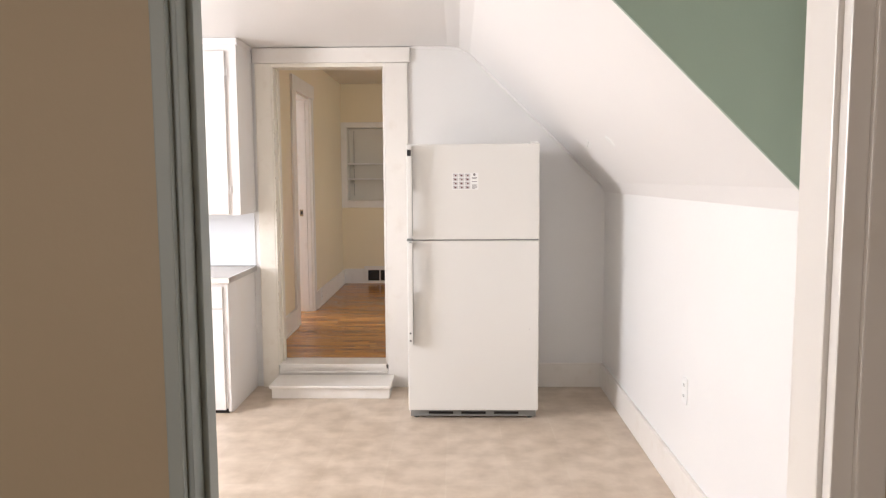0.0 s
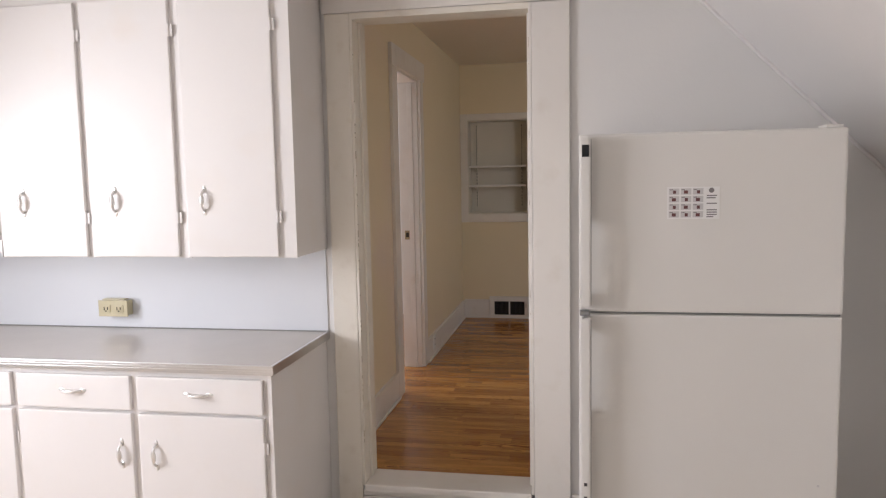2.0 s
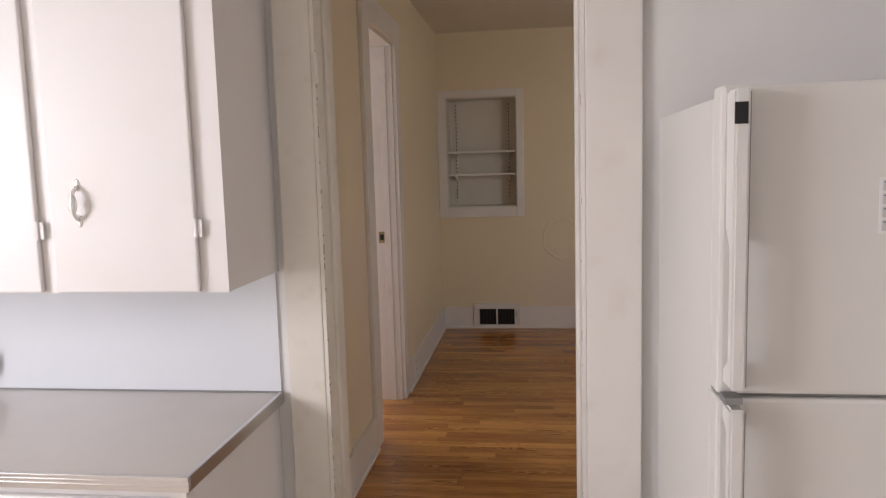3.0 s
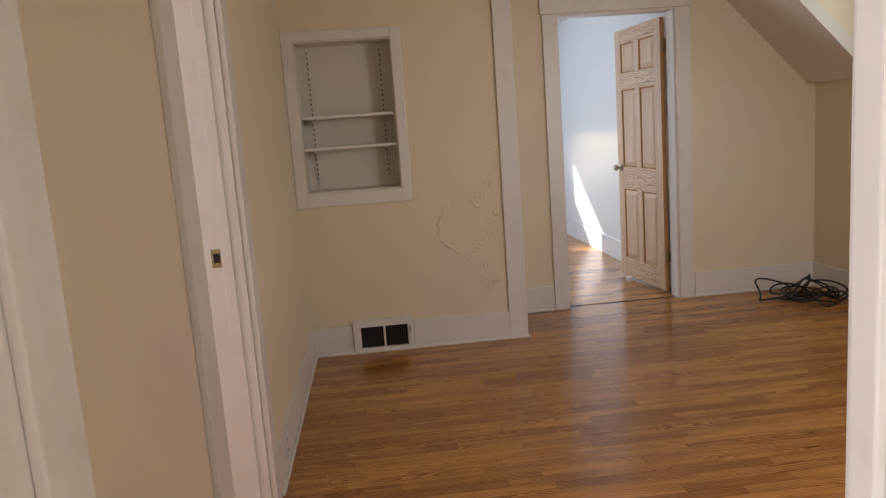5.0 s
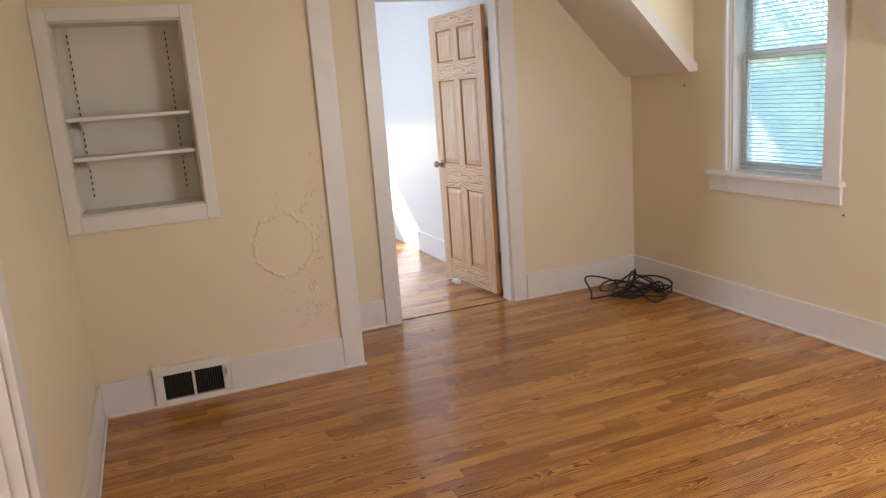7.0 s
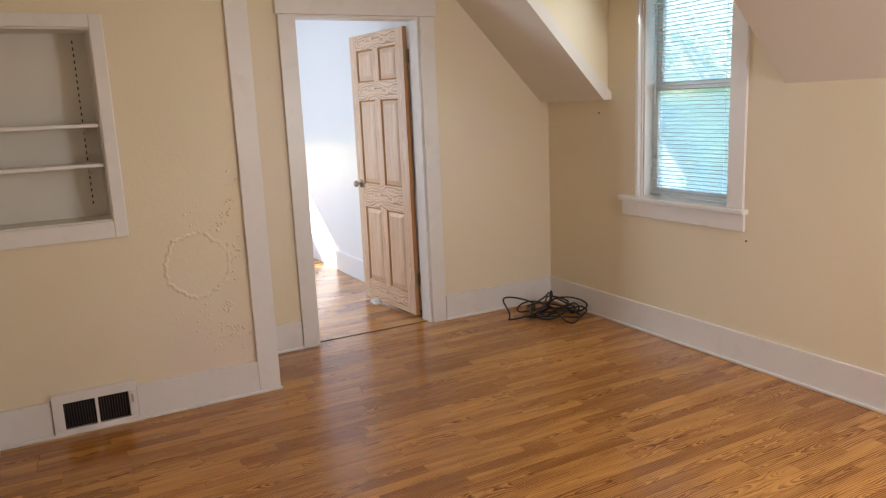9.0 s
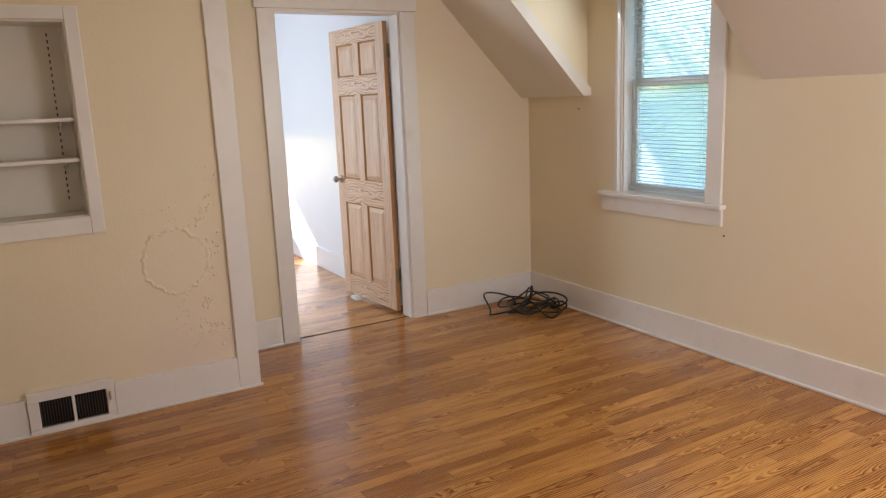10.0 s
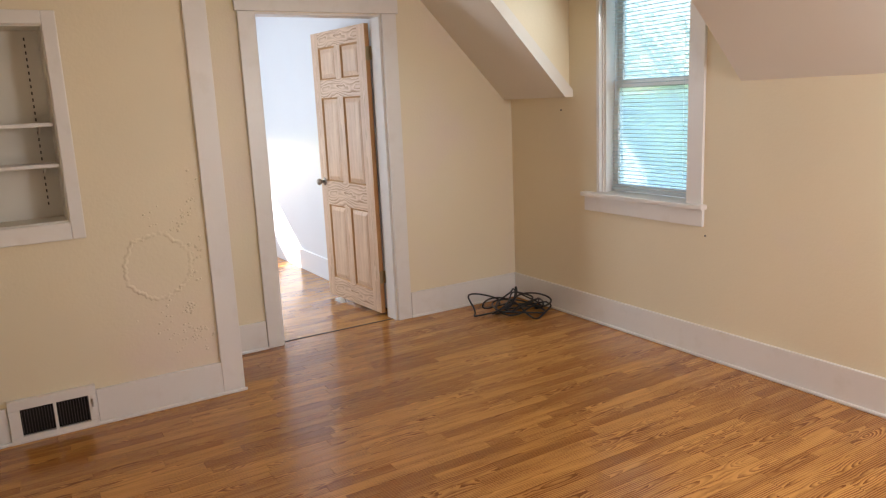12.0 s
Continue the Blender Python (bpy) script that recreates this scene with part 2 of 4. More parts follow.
# ---- mesh helpers ----
def box(bm, x0, x1, y0, y1, z0, z1, bevel=0.0):
    r = bmesh.ops.create_cube(bm, size=1, matrix=Matrix.Translation(((x0 + x1) / 2, (y0 + y1) / 2, (z0 + z1) / 2)) @ Matrix.Diagonal((abs(x1 - x0), abs(y1 - y0), abs(z1 - z0), 1)))
    if bevel:
        es = list({e for v in r["verts"] for e in v.link_edges})
        bmesh.ops.bevel(bm, geom=es, offset=bevel, segments=2, profile=0.6, affect="EDGES", clamp_overlap=True)
    return bm


def boxes(*dims, bevel=0.0):
    bm = bmesh.new()
    for d in dims:
        box(bm, *d, bevel=bevel)
    return bm


def prism(pts, axis, a, b):
    """Extrude a polygon: pts in the plane across the axis, from a to b."""
    bm = bmesh.new()

    def place(p, q, s):
        return {"x": (s, p, q), "y": (p, s, q), "z": (p, q, s)}[axis]
    va = [bm.verts.new(place(p, q, a)) for p, q in pts]
    vb = [bm.verts.new(place(p, q, b)) for p, q in pts]
    bm.faces.new(va)
    bm.faces.new(vb)
    for i in range(len(pts)):
        j = (i + 1) % len(pts)
        bm.faces.new((va[i], va[j], vb[j], vb[i]))
    bmesh.ops.recalc_face_normals(bm, faces=bm.faces)
    return bm


def cyl(bm, p, q, r, seg=12, r2=None):
    d = Vector(q) - Vector(p)
    m = Matrix.Translation((Vector(p) + Vector(q)) / 2) @ d.to_track_quat("Z", "Y").to_matrix().to_4x4()
    bmesh.ops.create_cone(bm, cap_ends=True, segments=seg, radius1=r, radius2=r if r2 is None else r2, depth=d.length, matrix=m)
    return bm


def link(name, bm, material, smooth=False):
    me = bpy.data.meshes.new(name)
    bm.to_mesh(me)
    bm.free()
    me.materials.append(material)
    if smooth:
        for p in me.polygons:
            p.use_smooth = True
    return new(name, me)


def part(name, bm, material, parent, label="", smooth=False):
    ob = link(name, bm, material, smooth)
    ob.parent = parent
    ob.matrix_parent_inverse = parent.matrix_basis.inverted()
    if label:
        ob["label"] = label
    return ob


def thing(name, at, label, category, group="", kind=""):
    ob = new(name)
    ob.empty_display_size = 0.05
    ob.matrix_basis = Matrix.Translation(at)
    return tagged(ob, label, category, group, kind)


def struct(name, bm, material, label, category):
    return tagged(link(name, bm, material), label, category, "", "structure")


def tube(pts, r, seg=6):
    """A round tube swept along points."""
    bm = bmesh.new()
    rings = []
    n = len(pts)
    for i, p in enumerate(pts):
        d = (Vector(pts[min(i + 1, n - 1)]) - Vector(pts[max(i - 1, 0)])).normalized()
        s = d.cross(Vector((0.13, 0.31, 0.94))).normalized()
        u = d.cross(s)
        rings.append([bm.verts.new(Vector(p) + (s * math.cos(a) + u * math.sin(a)) * r) for a in [2 * math.pi * k / seg for k in range(seg)]])
    for a, b in zip(rings, rings[1:]):
        for k in range(seg):
            bm.faces.new((a[k], a[(k + 1) % seg], b[(k + 1) % seg], b[k]))
    bm.faces.new(rings[0])
    bm.faces.new(rings[-1])
    bmesh.ops.recalc_face_normals(bm, faces=bm.faces)
    return bm


# ---- plan ----
KB = 5.03            # kitchen face of the wall between kitchen and living room
LB = 5.12            # its living room face
KXR, KXL = 1.38, -3.40
KZ = 2.352          # kitchen ceiling
LZ = 2.61            # living room ceiling
F = 0.16             # living room floor
HX = -1.067          # wall beside the hall door
W1, W2 = 9.02, 9.615  # far walls
RX = 2.635           # window wall
DX0, DX1 = -0.90, -0.127  # kitchen doorway
NY0, NY1 = 0.785, 0.84     # first wall

# floors
struct("floor_kitchen", boxes((KXL, KXR, NY0, KB + 0.02, -0.12, 0.0)), VINYL, "beige marbled sheet vinyl floor with faint tile pattern", "floor")
struct("floor_entry", boxes((-2.0, 2.5, -2.5, NY0, -0.12, 0.0)), VINYL, "beige vinyl floor of the entry room", "floor")
living_floor = struct("floor_living", boxes((DX1, RX + 0.15, LB, 5.185, -0.1, F - 0.012), (HX - 3.2, RX + 0.15, 5.185, W2 + 0.12, -0.1, F - 0.012)), OAK_J, "glossy honey oak strip floor of the living room", "floor")
bed_floor = struct("floor_bedroom", boxes((-1.2, 3.2, W2 + 0.12, 13.4, -0.1, F - 0.012)), OAK_J, "oak strip floor of the bedroom", "floor")

# kitchen shell
struct("wall_kitchen_north", boxes((KXL - 0.1, DX0, KB, 5.18, 0, 2.75), (DX1, 1.53, KB, LB, 0, 2.75), (2.43, RX + 0.19, KB, LB, 0, 2.75), (1.53, 2.43, KB, LB, 0, 1.04), (1.53, 2.43, KB, LB, 2.40, 2.75), (DX0, DX1, KB, LB, 2.245, 2.75), (DX0, DX1, KB + 0.02, 5.18, -0.1, F - 0.03)), WALL_W, "white painted plaster wall with a cased doorway", "wall")
struct("wall_living_south", boxes((HX - 0.1, DX0, 5.181, 5.192, 0, 2.62), (DX1, 1.53, LB + 0.001, LB + 0.012, 0, 2.62), (2.43, RX, LB + 0.001, LB + 0.012, 0, 2.62), (1.53, 2.43, LB + 0.001, LB + 0.012, 0, 1.04), (1.53, 2.43, LB + 0.001, LB + 0.012, 2.40, 2.62), (DX0, DX1, LB + 0.001, LB + 0.012, 2.245, 2.62)), CREAM, "cream painted living room wall around the doorway", "wall")
struct("wall_kitchen_east", boxes((KXR, KXR + 0.12, NY0, KB, 0, 1.40), (KXR, KXR + 0.12, NY0, 2.07, 1.40, 2.5)), WALL_W, "white painted knee wall under the sloped ceiling", "wall")
struct("wall_kitchen_west", boxes((KXL - 0.12, KXL, NY0, 2.3, 0, 2.5), (KXL - 0.12, KXL, 3.5, KB, 0, 2.5), (KXL - 0.12, KXL, 2.3, 3.5, 0, 1.0), (KXL - 0.12, KXL, 2.3, 3.5, 2.2, 2.5)), WALL_W, "white painted wall with a window", "wall")
struct("ceiling_kitchen", boxes((KXL - 0.1, KXR + 0.1, NY0, KB, KZ, KZ + 0.1)), CEIL_W, "white glossy painted plaster ceiling", "ceiling")
# sloped ceiling, with a rounded turn into the flat ceiling
arc = [(0.30, KZ - 0.0005), (0.38, KZ - 0.012), (0.45, KZ - 0.05), (0.52, KZ - 0.115)]
struct("ceiling_slope_east", prism(arc + [(1.33, 1.435), (1.38, 1.365), (1.44, 1.365), (1.44, KZ), (0.30, KZ)], "y", 2.07, KB), CEIL_W, "white sloped plaster ceiling with worn spots", "ceiling")
struct("wall_dormer_cheek", prism([(0.44, KZ - 0.045), (0.50, KZ - 0.10), (KXR, 1.385), (KXR, KZ)], "y", 2.055, 2.069), SAGE, "sage green triangular dormer cheek", "wall")
struct("trim_slope_bead", tube([(p, KB - 0.008, q - 0.006) for p, q in [(0.05, KZ)] + arc + [(1.33, 1.435), (KXR, 1.372)]], 0.009, 8), CEIL_W, "thin white bead where slope and wall meet", "trim")
struct("ceiling_slope_west", prism([(-2.30, KZ), (-2.40, KZ - 0.01), (-2.50, KZ - 0.08), (-3.40, 1.46), (-3.40, KZ)], "y", 3.7, KB), CEIL_W, "white sloped plaster ceiling over the cupboards", "ceiling")
# first wall, with the opening that is walked through
OX0, OX1 = 0.046, 0.790
struct("wall_entry", boxes((-2.0, OX0, NY0, NY1, 0, 2.5), (OX1, 2.5, NY0, NY1, 0, 2.5), (OX0, OX1, NY0, NY1, 2.06, 2.5), (KXL - 0.1, -2.0, NY0, NY1, 0, 2.5)), TAN, "tan painted wall with a cased opening", "wall")
struct("wall_entry_kitchen_face", boxes((KXL, OX0, NY1 + 0.001, NY1 + 0.012, 0, KZ), (OX1, KXR, NY1 + 0.001, NY1 + 0.012, 0, KZ), (OX0, OX1, NY1 + 0.001, NY1 + 0.012, 2.06, KZ)), WALL_W, "white kitchen face of the entry wall", "wall")
struct("wall_entry_room", boxes((-2.1, -2.0, -2.6, NY0, 0, 2.5), (2.5, 2.6, -2.6, NY0, 0, 2.5), (-2.0, 2.5, -2.6, -2.5, 0, 2.5)), TAN, "tan painted walls of the dim entry room", "wall")
struct("ceiling_entry", boxes((-2.1, 2.6, -2.6, NY0, 2.5, 2.6)), CEIL_W, "plain ceiling of the entry room", "ceiling")
struct("trim_entry_opening", boxes((OX0 - 0.014, OX0 + 0.004, NY0 - 0.012, NY0, 0, 2.06), (OX0, OX0 + 0.012, NY0, NY1 + 0.025, 0, 2.06), (OX0 + 0.012, OX0 + 0.02, NY0 + 0.03, NY0 + 0.06, 0, 2.06), bevel=0.002), GREYG, "grey-green door casing", "trim")
struct("trim_entry_opening_far", boxes((OX1 - 0.006, OX1 + 0.05, NY0 - 0.02, NY0, 0, 2.06), (OX1 + 0.016, OX1 + 0.05, NY0 - 0.03, NY0 - 0.02, 0, 2.06), (OX1 - 0.012, OX1, NY0, NY1 + 0.02, 0, 2.06), (OX0 - 0.07, OX1 + 0.07, NY0 - 0.025, NY0, 2.062, 2.15), bevel=0.003), TRIM, "white painted door casing", "trim")

# living shell
HY0, HY1, HZ = 6.44, 7.10, 2.23
struct("wall_living_west", boxes((HX - 0.13, HX, 5.192, HY0, F - 0.02, LZ), (HX - 0.13, HX, HY1, W1, F - 0.02, LZ), (HX - 0.13, HX, HY0, HY1, HZ, LZ)), CREAM, "cream painted plaster wall beside the hall door", "wall")
NX0, NX1, NZ0, NZ1 = -0.998, -0.422, 1.185, 2.085
BX = 0.311
struct("wall_living_north", boxes((HX - 0.13, NX0, W1, W1 + 0.24, F - 0.02, LZ), (NX1, BX, W1, W1 + 0.24, F - 0.02, LZ), (NX0, NX1, W1, W1 + 0.24, F - 0.02, NZ0), (NX0, NX1, W1, W1 + 0.24, NZ1, LZ), (0.19, BX, W1 + 0.24, W2, F - 0.02, LZ)), CREAM, "cream painted plaster wall with water stains", "wall")
D0, D1, DZ = 0.745, 1.592, 2.238
struct("wall_living_recess", boxes((0.19, D0, W2, W2 + 0.12, F - 0.02, LZ), (D1, RX + 0.15, W2, W2 + 0.12, F - 0.02, LZ), (D0, D1, W2, W2 + 0.12, DZ, LZ)), CREAM, "cream painted wall with the bedroom doorway", "wall")
WY0, WY1, WZ0, WZ1 = 7.965, 8.69, 1.04, 2.42
struct("wall_living_east", boxes((RX, RX + 0.19, LB, WY0, F - 0.02, LZ), (RX, RX + 0.19, WY1, W2, F - 0.02, LZ), (RX, RX + 0.19, WY0, WY1, F - 0.02, WZ0), (RX, RX + 0.19, WY0, WY1, WZ1, LZ)), CREAM, "cream painted wall with a dormer window", "wall")
struct("ceiling_living", boxes((HX - 0.13, RX + 0.15, 5.15, W2 + 0.12, LZ, LZ + 0.1)), CEIL_L, "cream painted flat ceiling", "ceiling")
SL = [(1.72, LZ), (RX, 1.70), (RX, LZ)]
struct("ceiling_slope_near", prism(SL, "y", LB + 0.013, 7.645), CEIL_L, "cream sloped ceiling beside the dormer", "ceiling")
struct("ceiling_slope_far", prism([(1.63, LZ), (2.57, 1.655), (RX, 1.655), (RX, 1.70), (1.72, LZ)], "y", 8.93, W2), CEIL_L, "cream sloped ceiling with a squared lower edge", "ceiling")
struct("wall_dormer_cheek_far", prism([(1.72, LZ), (RX, 1.70), (RX, LZ)], "y", 8.965, W2), CREAM, "cream dormer cheek lit by the window", "wall")

# side room beyond the hall door
struct("wall_side_room", boxes((-4.2, -4.1, 5.30, 9.3, 0, LZ), (-4.2, HX - 0.13, 5.30, 5.36, 0, LZ), (-4.2, HX - 0.13, 9.2, 9.3, 0, LZ)), BLUEW, "bright white walls of the side room", "wall")
struct("ceiling_side_room", boxes((-4.2, HX - 0.13, 5.30, 9.3, LZ, LZ + 0.1)), CEIL_W, "white ceiling of the side room", "ceiling")

# bedroom
struct("wall_bedroom_east", boxes((1.69, 1.80, W2 + 0.12, 13.3, 0, LZ)), BLUEW, "white bedroom wall with skylight blue in its colour, partly sunlit", "wall")
struct("wall_bedroom_north", boxes((-1.2, 0.5, 13.2, 13.3, 0, LZ), (1.34, 3.2, 13.2, 13.3, 0, LZ), (0.5, 1.34, 13.2, 13.3, 0, 0.88), (0.5, 1.34, 13.2, 13.3, 1.38, LZ)), BLUEW, "pale bedroom wall with a window", "wall")
struct("wall_bedroom_west", boxes((-1.2, -1.1, W2 + 0.12, 13.3, 0, LZ)), BLUEW, "pale bedroom wall", "wall")
struct("wall_bedroom_south", boxes((-1.2, D0, W2 + 0.121, W2 + 0.13, 0, LZ), (D1, 1.69, W2 + 0.121, W2 + 0.13, 0, LZ)), BLUEW, "pale bedroom side of the doorway wall", "wall")
struct("ceiling_bedroom", boxes((-1.2, 3.2, W2 + 0.12, 13.4, LZ, LZ + 0.1)), CEIL_W, "white bedroom ceiling", "ceiling")
struct("baseboard_bedroom", boxes((1.672, 1.69, W2 + 0.14, 13.2, F, F + 0.19), bevel=0.004), BLUEW, "white painted bedroom baseboard", "trim")

# ---- trim ----
def baseboard(name, x0, x1, y0, y1, z, h, label):
    """A board along a wall, with a quarter-round shoe on the room side given by the sign of the thickness."""
    bm = boxes((x0, x1, y0, y1, z, z + h), bevel=0.004)
    return struct(name, bm, TRIM, label, "trim")


WB = "white painted baseboard, scuffed along the floor"
baseboard("baseboard", DX1 + 0.16, KXR, KB - 0.018, KB, 0, 0.17, WB)
baseboard("baseboard", KXR - 0.018, KXR, 2.0, KB - 0.018, 0, 0.17, WB)
baseboard("baseboard", HX, HX + 0.02, 5.192, HY0 - 0.13, F, 0.17, WB)
baseboard("baseboard", HX, HX + 0.02, HY1 + 0.105, W1, F, 0.17, WB)
baseboard("baseboard", HX + 0.02, -0.802, W1 - 0.02, W1, F, 0.183, WB)
baseboard("baseboard", -0.418, 0.199, W1 - 0.02, W1, F, 0.183, WB)
baseboard("baseboard", BX, D0 - 0.105, W2 - 0.02, W2, F, 0.183, WB)
baseboard("baseboard", D1 + 0.11, RX, W2 - 0.02, W2, F, 0.183, WB)
baseboard("baseboard", RX - 0.02, RX, LB, W2 - 0.02, F, 0.183, WB)
QL = "white quarter-round shoe moulding at the floor"


def shoe(x0, x1, y0, y1):
    bm = boxes((x0, x1, y0, y1, F, F + 0.018), bevel=0.007)
    struct("trim_shoe", bm, TRIM, QL, "trim")


shoe(HX + 0.02, HX + 0.034, 5.192, HY0 - 0.13)
shoe(HX + 0.02, HX + 0.034, HY1 + 0.105, W1 - 0.02)
shoe(HX + 0.034, 0.325, W1 - 0.036, W1 - 0.022)
shoe(BX, D0 - 0.1, W2 - 0.034, W2 - 0.02)
shoe(D1 + 0.1, RX - 0.02, W2 - 0.034, W2 - 0.02)
shoe(RX - 0.034, RX - 0.02, LB + 0.02, W2 - 0.034)
struct("trim_corner_board", boxes((0.199, BX + 0.004, W1 - 0.022, W1 + 0.05, F, LZ), bevel=0.004), TRIM, "wide white painted corner board to the ceiling", "trim")

# kitchen doorway casing
kd = thing("door_1", ((DX0 + DX1) / 2, KB, 0.16), "white painted open doorway casing with chipped edges", "doorway", "", "structure")
part("casing", boxes((DX1 + 0.0005, 0.028, KB - 0.022, KB, 0, 2.245), bevel=0.004), TRIM, kd)
part("casing", boxes((-1.012, DX0 - 0.0005, KB - 0.022, KB, 0, 2.245), bevel=0.004), JAMB, kd, "cream-stained casing board")
part("head_casing", boxes((-1.022, 0.046, KB - 0.028, KB, 2.247, 2.347), bevel=0.005), TRIM, kd)
part("jamb", boxes((DX0, DX0 + 0.012, KB - 0.02, 5.205, F, 2.245), bevel=0.002), JAMB, kd, "chipped cream jamb")
part("jamb", boxes((DX1 - 0.012, DX1, KB - 0.02, LB + 0.03, F, 2.245), bevel=0.002), TRIM, kd)
part("head_jamb", boxes((DX0 + 0.012, DX1 - 0.012, KB - 0.02, LB + 0.03, 2.22, 2.245)), JAMB, kd)
part("door_stop", boxes((DX0 + 0.012, DX0 + 0.024, KB + 0.06, KB + 0.10, F, 2.22), bevel=0.003), JAMB, kd)
part("door_stop", boxes((DX1 - 0.024, DX1 - 0.012, KB + 0.06, KB + 0.10, F, 2.22), bevel=0.003), TRIM, kd)
part("casing", boxes((DX1, 0.03, LB + 0.013, LB + 0.033, F, 2.245), bevel=0.004), TRIM, kd)
for z in (1.78, 0.42):
    hb = boxes((DX0 + 0.010, DX0 + 0.017, KB - 0.016, KB + 0.02, z, z + 0.09), bevel=0.002)
    cyl(hb, (DX0 + 0.014, KB - 0.024, z), (DX0 + 0.014, KB - 0.024, z + 0.09), 0.006)
    part("hinge_leaf", hb, JAMB, kd, "old hinge leaf painted over")
rng = random.Random(5)
chips = bmesh.new()
for i in range(46):
    z = rng.uniform(0.3, 2.1)
    h = rng.choice((0.004, 0.006, 0.009, 0.016, 0.03))
    side = rng.random()
    if side < 0.6:
        box(chips, DX0 + 0.0115, DX0 + 0.0128, KB - 0.0205, KB - 0.0205 + rng.uniform(0.002, 0.007), z, z + h)
    else:
        box(chips, DX1 - 0.0128, DX1 - 0.0115, KB - 0.0205, KB - 0.0205 + rng.uniform(0.002, 0.006), z, z + h)
part("paint_chips", chips, BAREWOOD, kd, "bare wood where paint has chipped")

st = thing("step", (-0.49, 4.87, 0), "white painted wooden box step, worn on top", "step")
part("riser", boxes((-0.885, -0.095, 4.735, KB - 0.03, 0, 0.073), bevel=0.004), TRIM, st)
part("tread", boxes((-0.897, -0.083, 4.71, KB - 0.029, 0.073, 0.093), bevel=0.006), TRIM, st, "scuffed tread with worn paint")
sl = thing("threshold", (-0.5, 5.08, 0.1), "white painted wooden door threshold, scratched", "threshold", "", "structure")
part("riser", boxes((DX0 + 0.002, DX1 - 0.002, KB - 0.012, KB + 0.02, 0.0, 0.135), bevel=0.003), TRIM, sl)
part("nosing", boxes((DX0 + 0.012, DX1 - 0.012, KB - 0.035, 5.184, 0.136, 0.170), bevel=0.008), TRIM, sl)
part("cove", boxes((DX0 + 0.004, DX1 - 0.004, KB - 0.024, KB - 0.012, 0.1, 0.112), bevel=0.004), TRIM, sl)

# hall door casing and frame
hd = thing("door_2", (HX, 6.72, F), "white painted doorway casing of the side room", "doorway", "", "structure")
part("casing", boxes((HX, HX + 0.022, HY0 - 0.135, HY0, F, HZ), bevel=0.004), TRIM, hd)
part("casing", boxes((HX, HX + 0.022, HY1, HY1 + 0.105, F, HZ), bevel=0.004), TRIM, hd)
part("head_casing", boxes((HX, HX + 0.026, HY0 - 0.14, HY1 + 0.14, HZ, HZ + 0.13), bevel=0.004), TRIM, hd)
part("jamb", boxes((HX - 0.135, HX, HY0, HY0 + 0.014, F, HZ)), TRIM, hd)
part("jamb", boxes((HX - 0.135, HX, HY1 - 0.014, HY1, F, HZ)), TRIM, hd)
part("head_jamb", boxes((HX - 0.135, HX, HY0 + 0.014, HY1 - 0.014, HZ - 0.014, HZ)), TRIM, hd)
part("door_stop", boxes((HX - 0.072, HX - 0.035, HY1 - 0.027, HY1 - 0.014, F, HZ - 0.014), bevel=0.003), TRIM, hd)
sp = part("strike_plate", boxes((HX - 0.108, HX - 0.0725, HY1 - 0.0175, HY1 - 0.0135, 1.10, 1.165), bevel=0.001), BRASS, hd, "tarnished strike plate")
part("strike_hole", boxes((HX - 0.1, HX - 0.078, HY1 - 0.0195, HY1 - 0.017, 1.117, 1.15)), DARK, sp)

# bedroom doorway
bd = thing("door_3", (1.18, W2, F), "white painted doorway casing of the bedroom", "doorway", "", "structure")
part("casing", boxes((D0 - 0.10, D0, W2 - 0.022, W2, F, DZ), bevel=0.004), TRIM, bd)
part("casing", boxes((D1, D1 + 0.105, W2 - 0.022, W2, F, DZ), bevel=0.004), TRIM, bd)
part("head_casing", boxes((D0 - 0.115, D1 + 0.12, W2 - 0.026, W2, DZ + 0.002, DZ + 0.115), bevel=0.004), TRIM, bd)
part("jamb", boxes((D0, D0 + 0.014, W2, W2 + 0.13, F, DZ)), TRIM, bd)
part("jamb", boxes((D1 - 0.014, D1, W2, W2 + 0.13, F, DZ)), TRIM, bd)
part("head_jamb", boxes((D0 + 0.014, D1 - 0.014, W2, W2 + 0.13, DZ - 0.014, DZ)), TRIM, bd)
part("threshold_strip", boxes((D0 + 0.014, D1 - 0.014, W2 + 0.045, W2 + 0.055, F - 0.01, F + 0.003)), DARK, bd, "dark joint in the floor")


# ---- pine door ----
def centred(name, bm, material, parent):
    """A part whose origin lies in its own middle."""
    lo = Vector([min(v.co[k] for v in bm.verts) for k in range(3)])
    hi = Vector([max(v.co[k] for v in bm.verts) for k in range(3)])
    mid = (lo + hi) / 2
    bmesh.ops.translate(bm, verts=bm.verts, vec=-mid)
    ob = part(name, bm, material, parent)
    ob.location = mid
    return ob


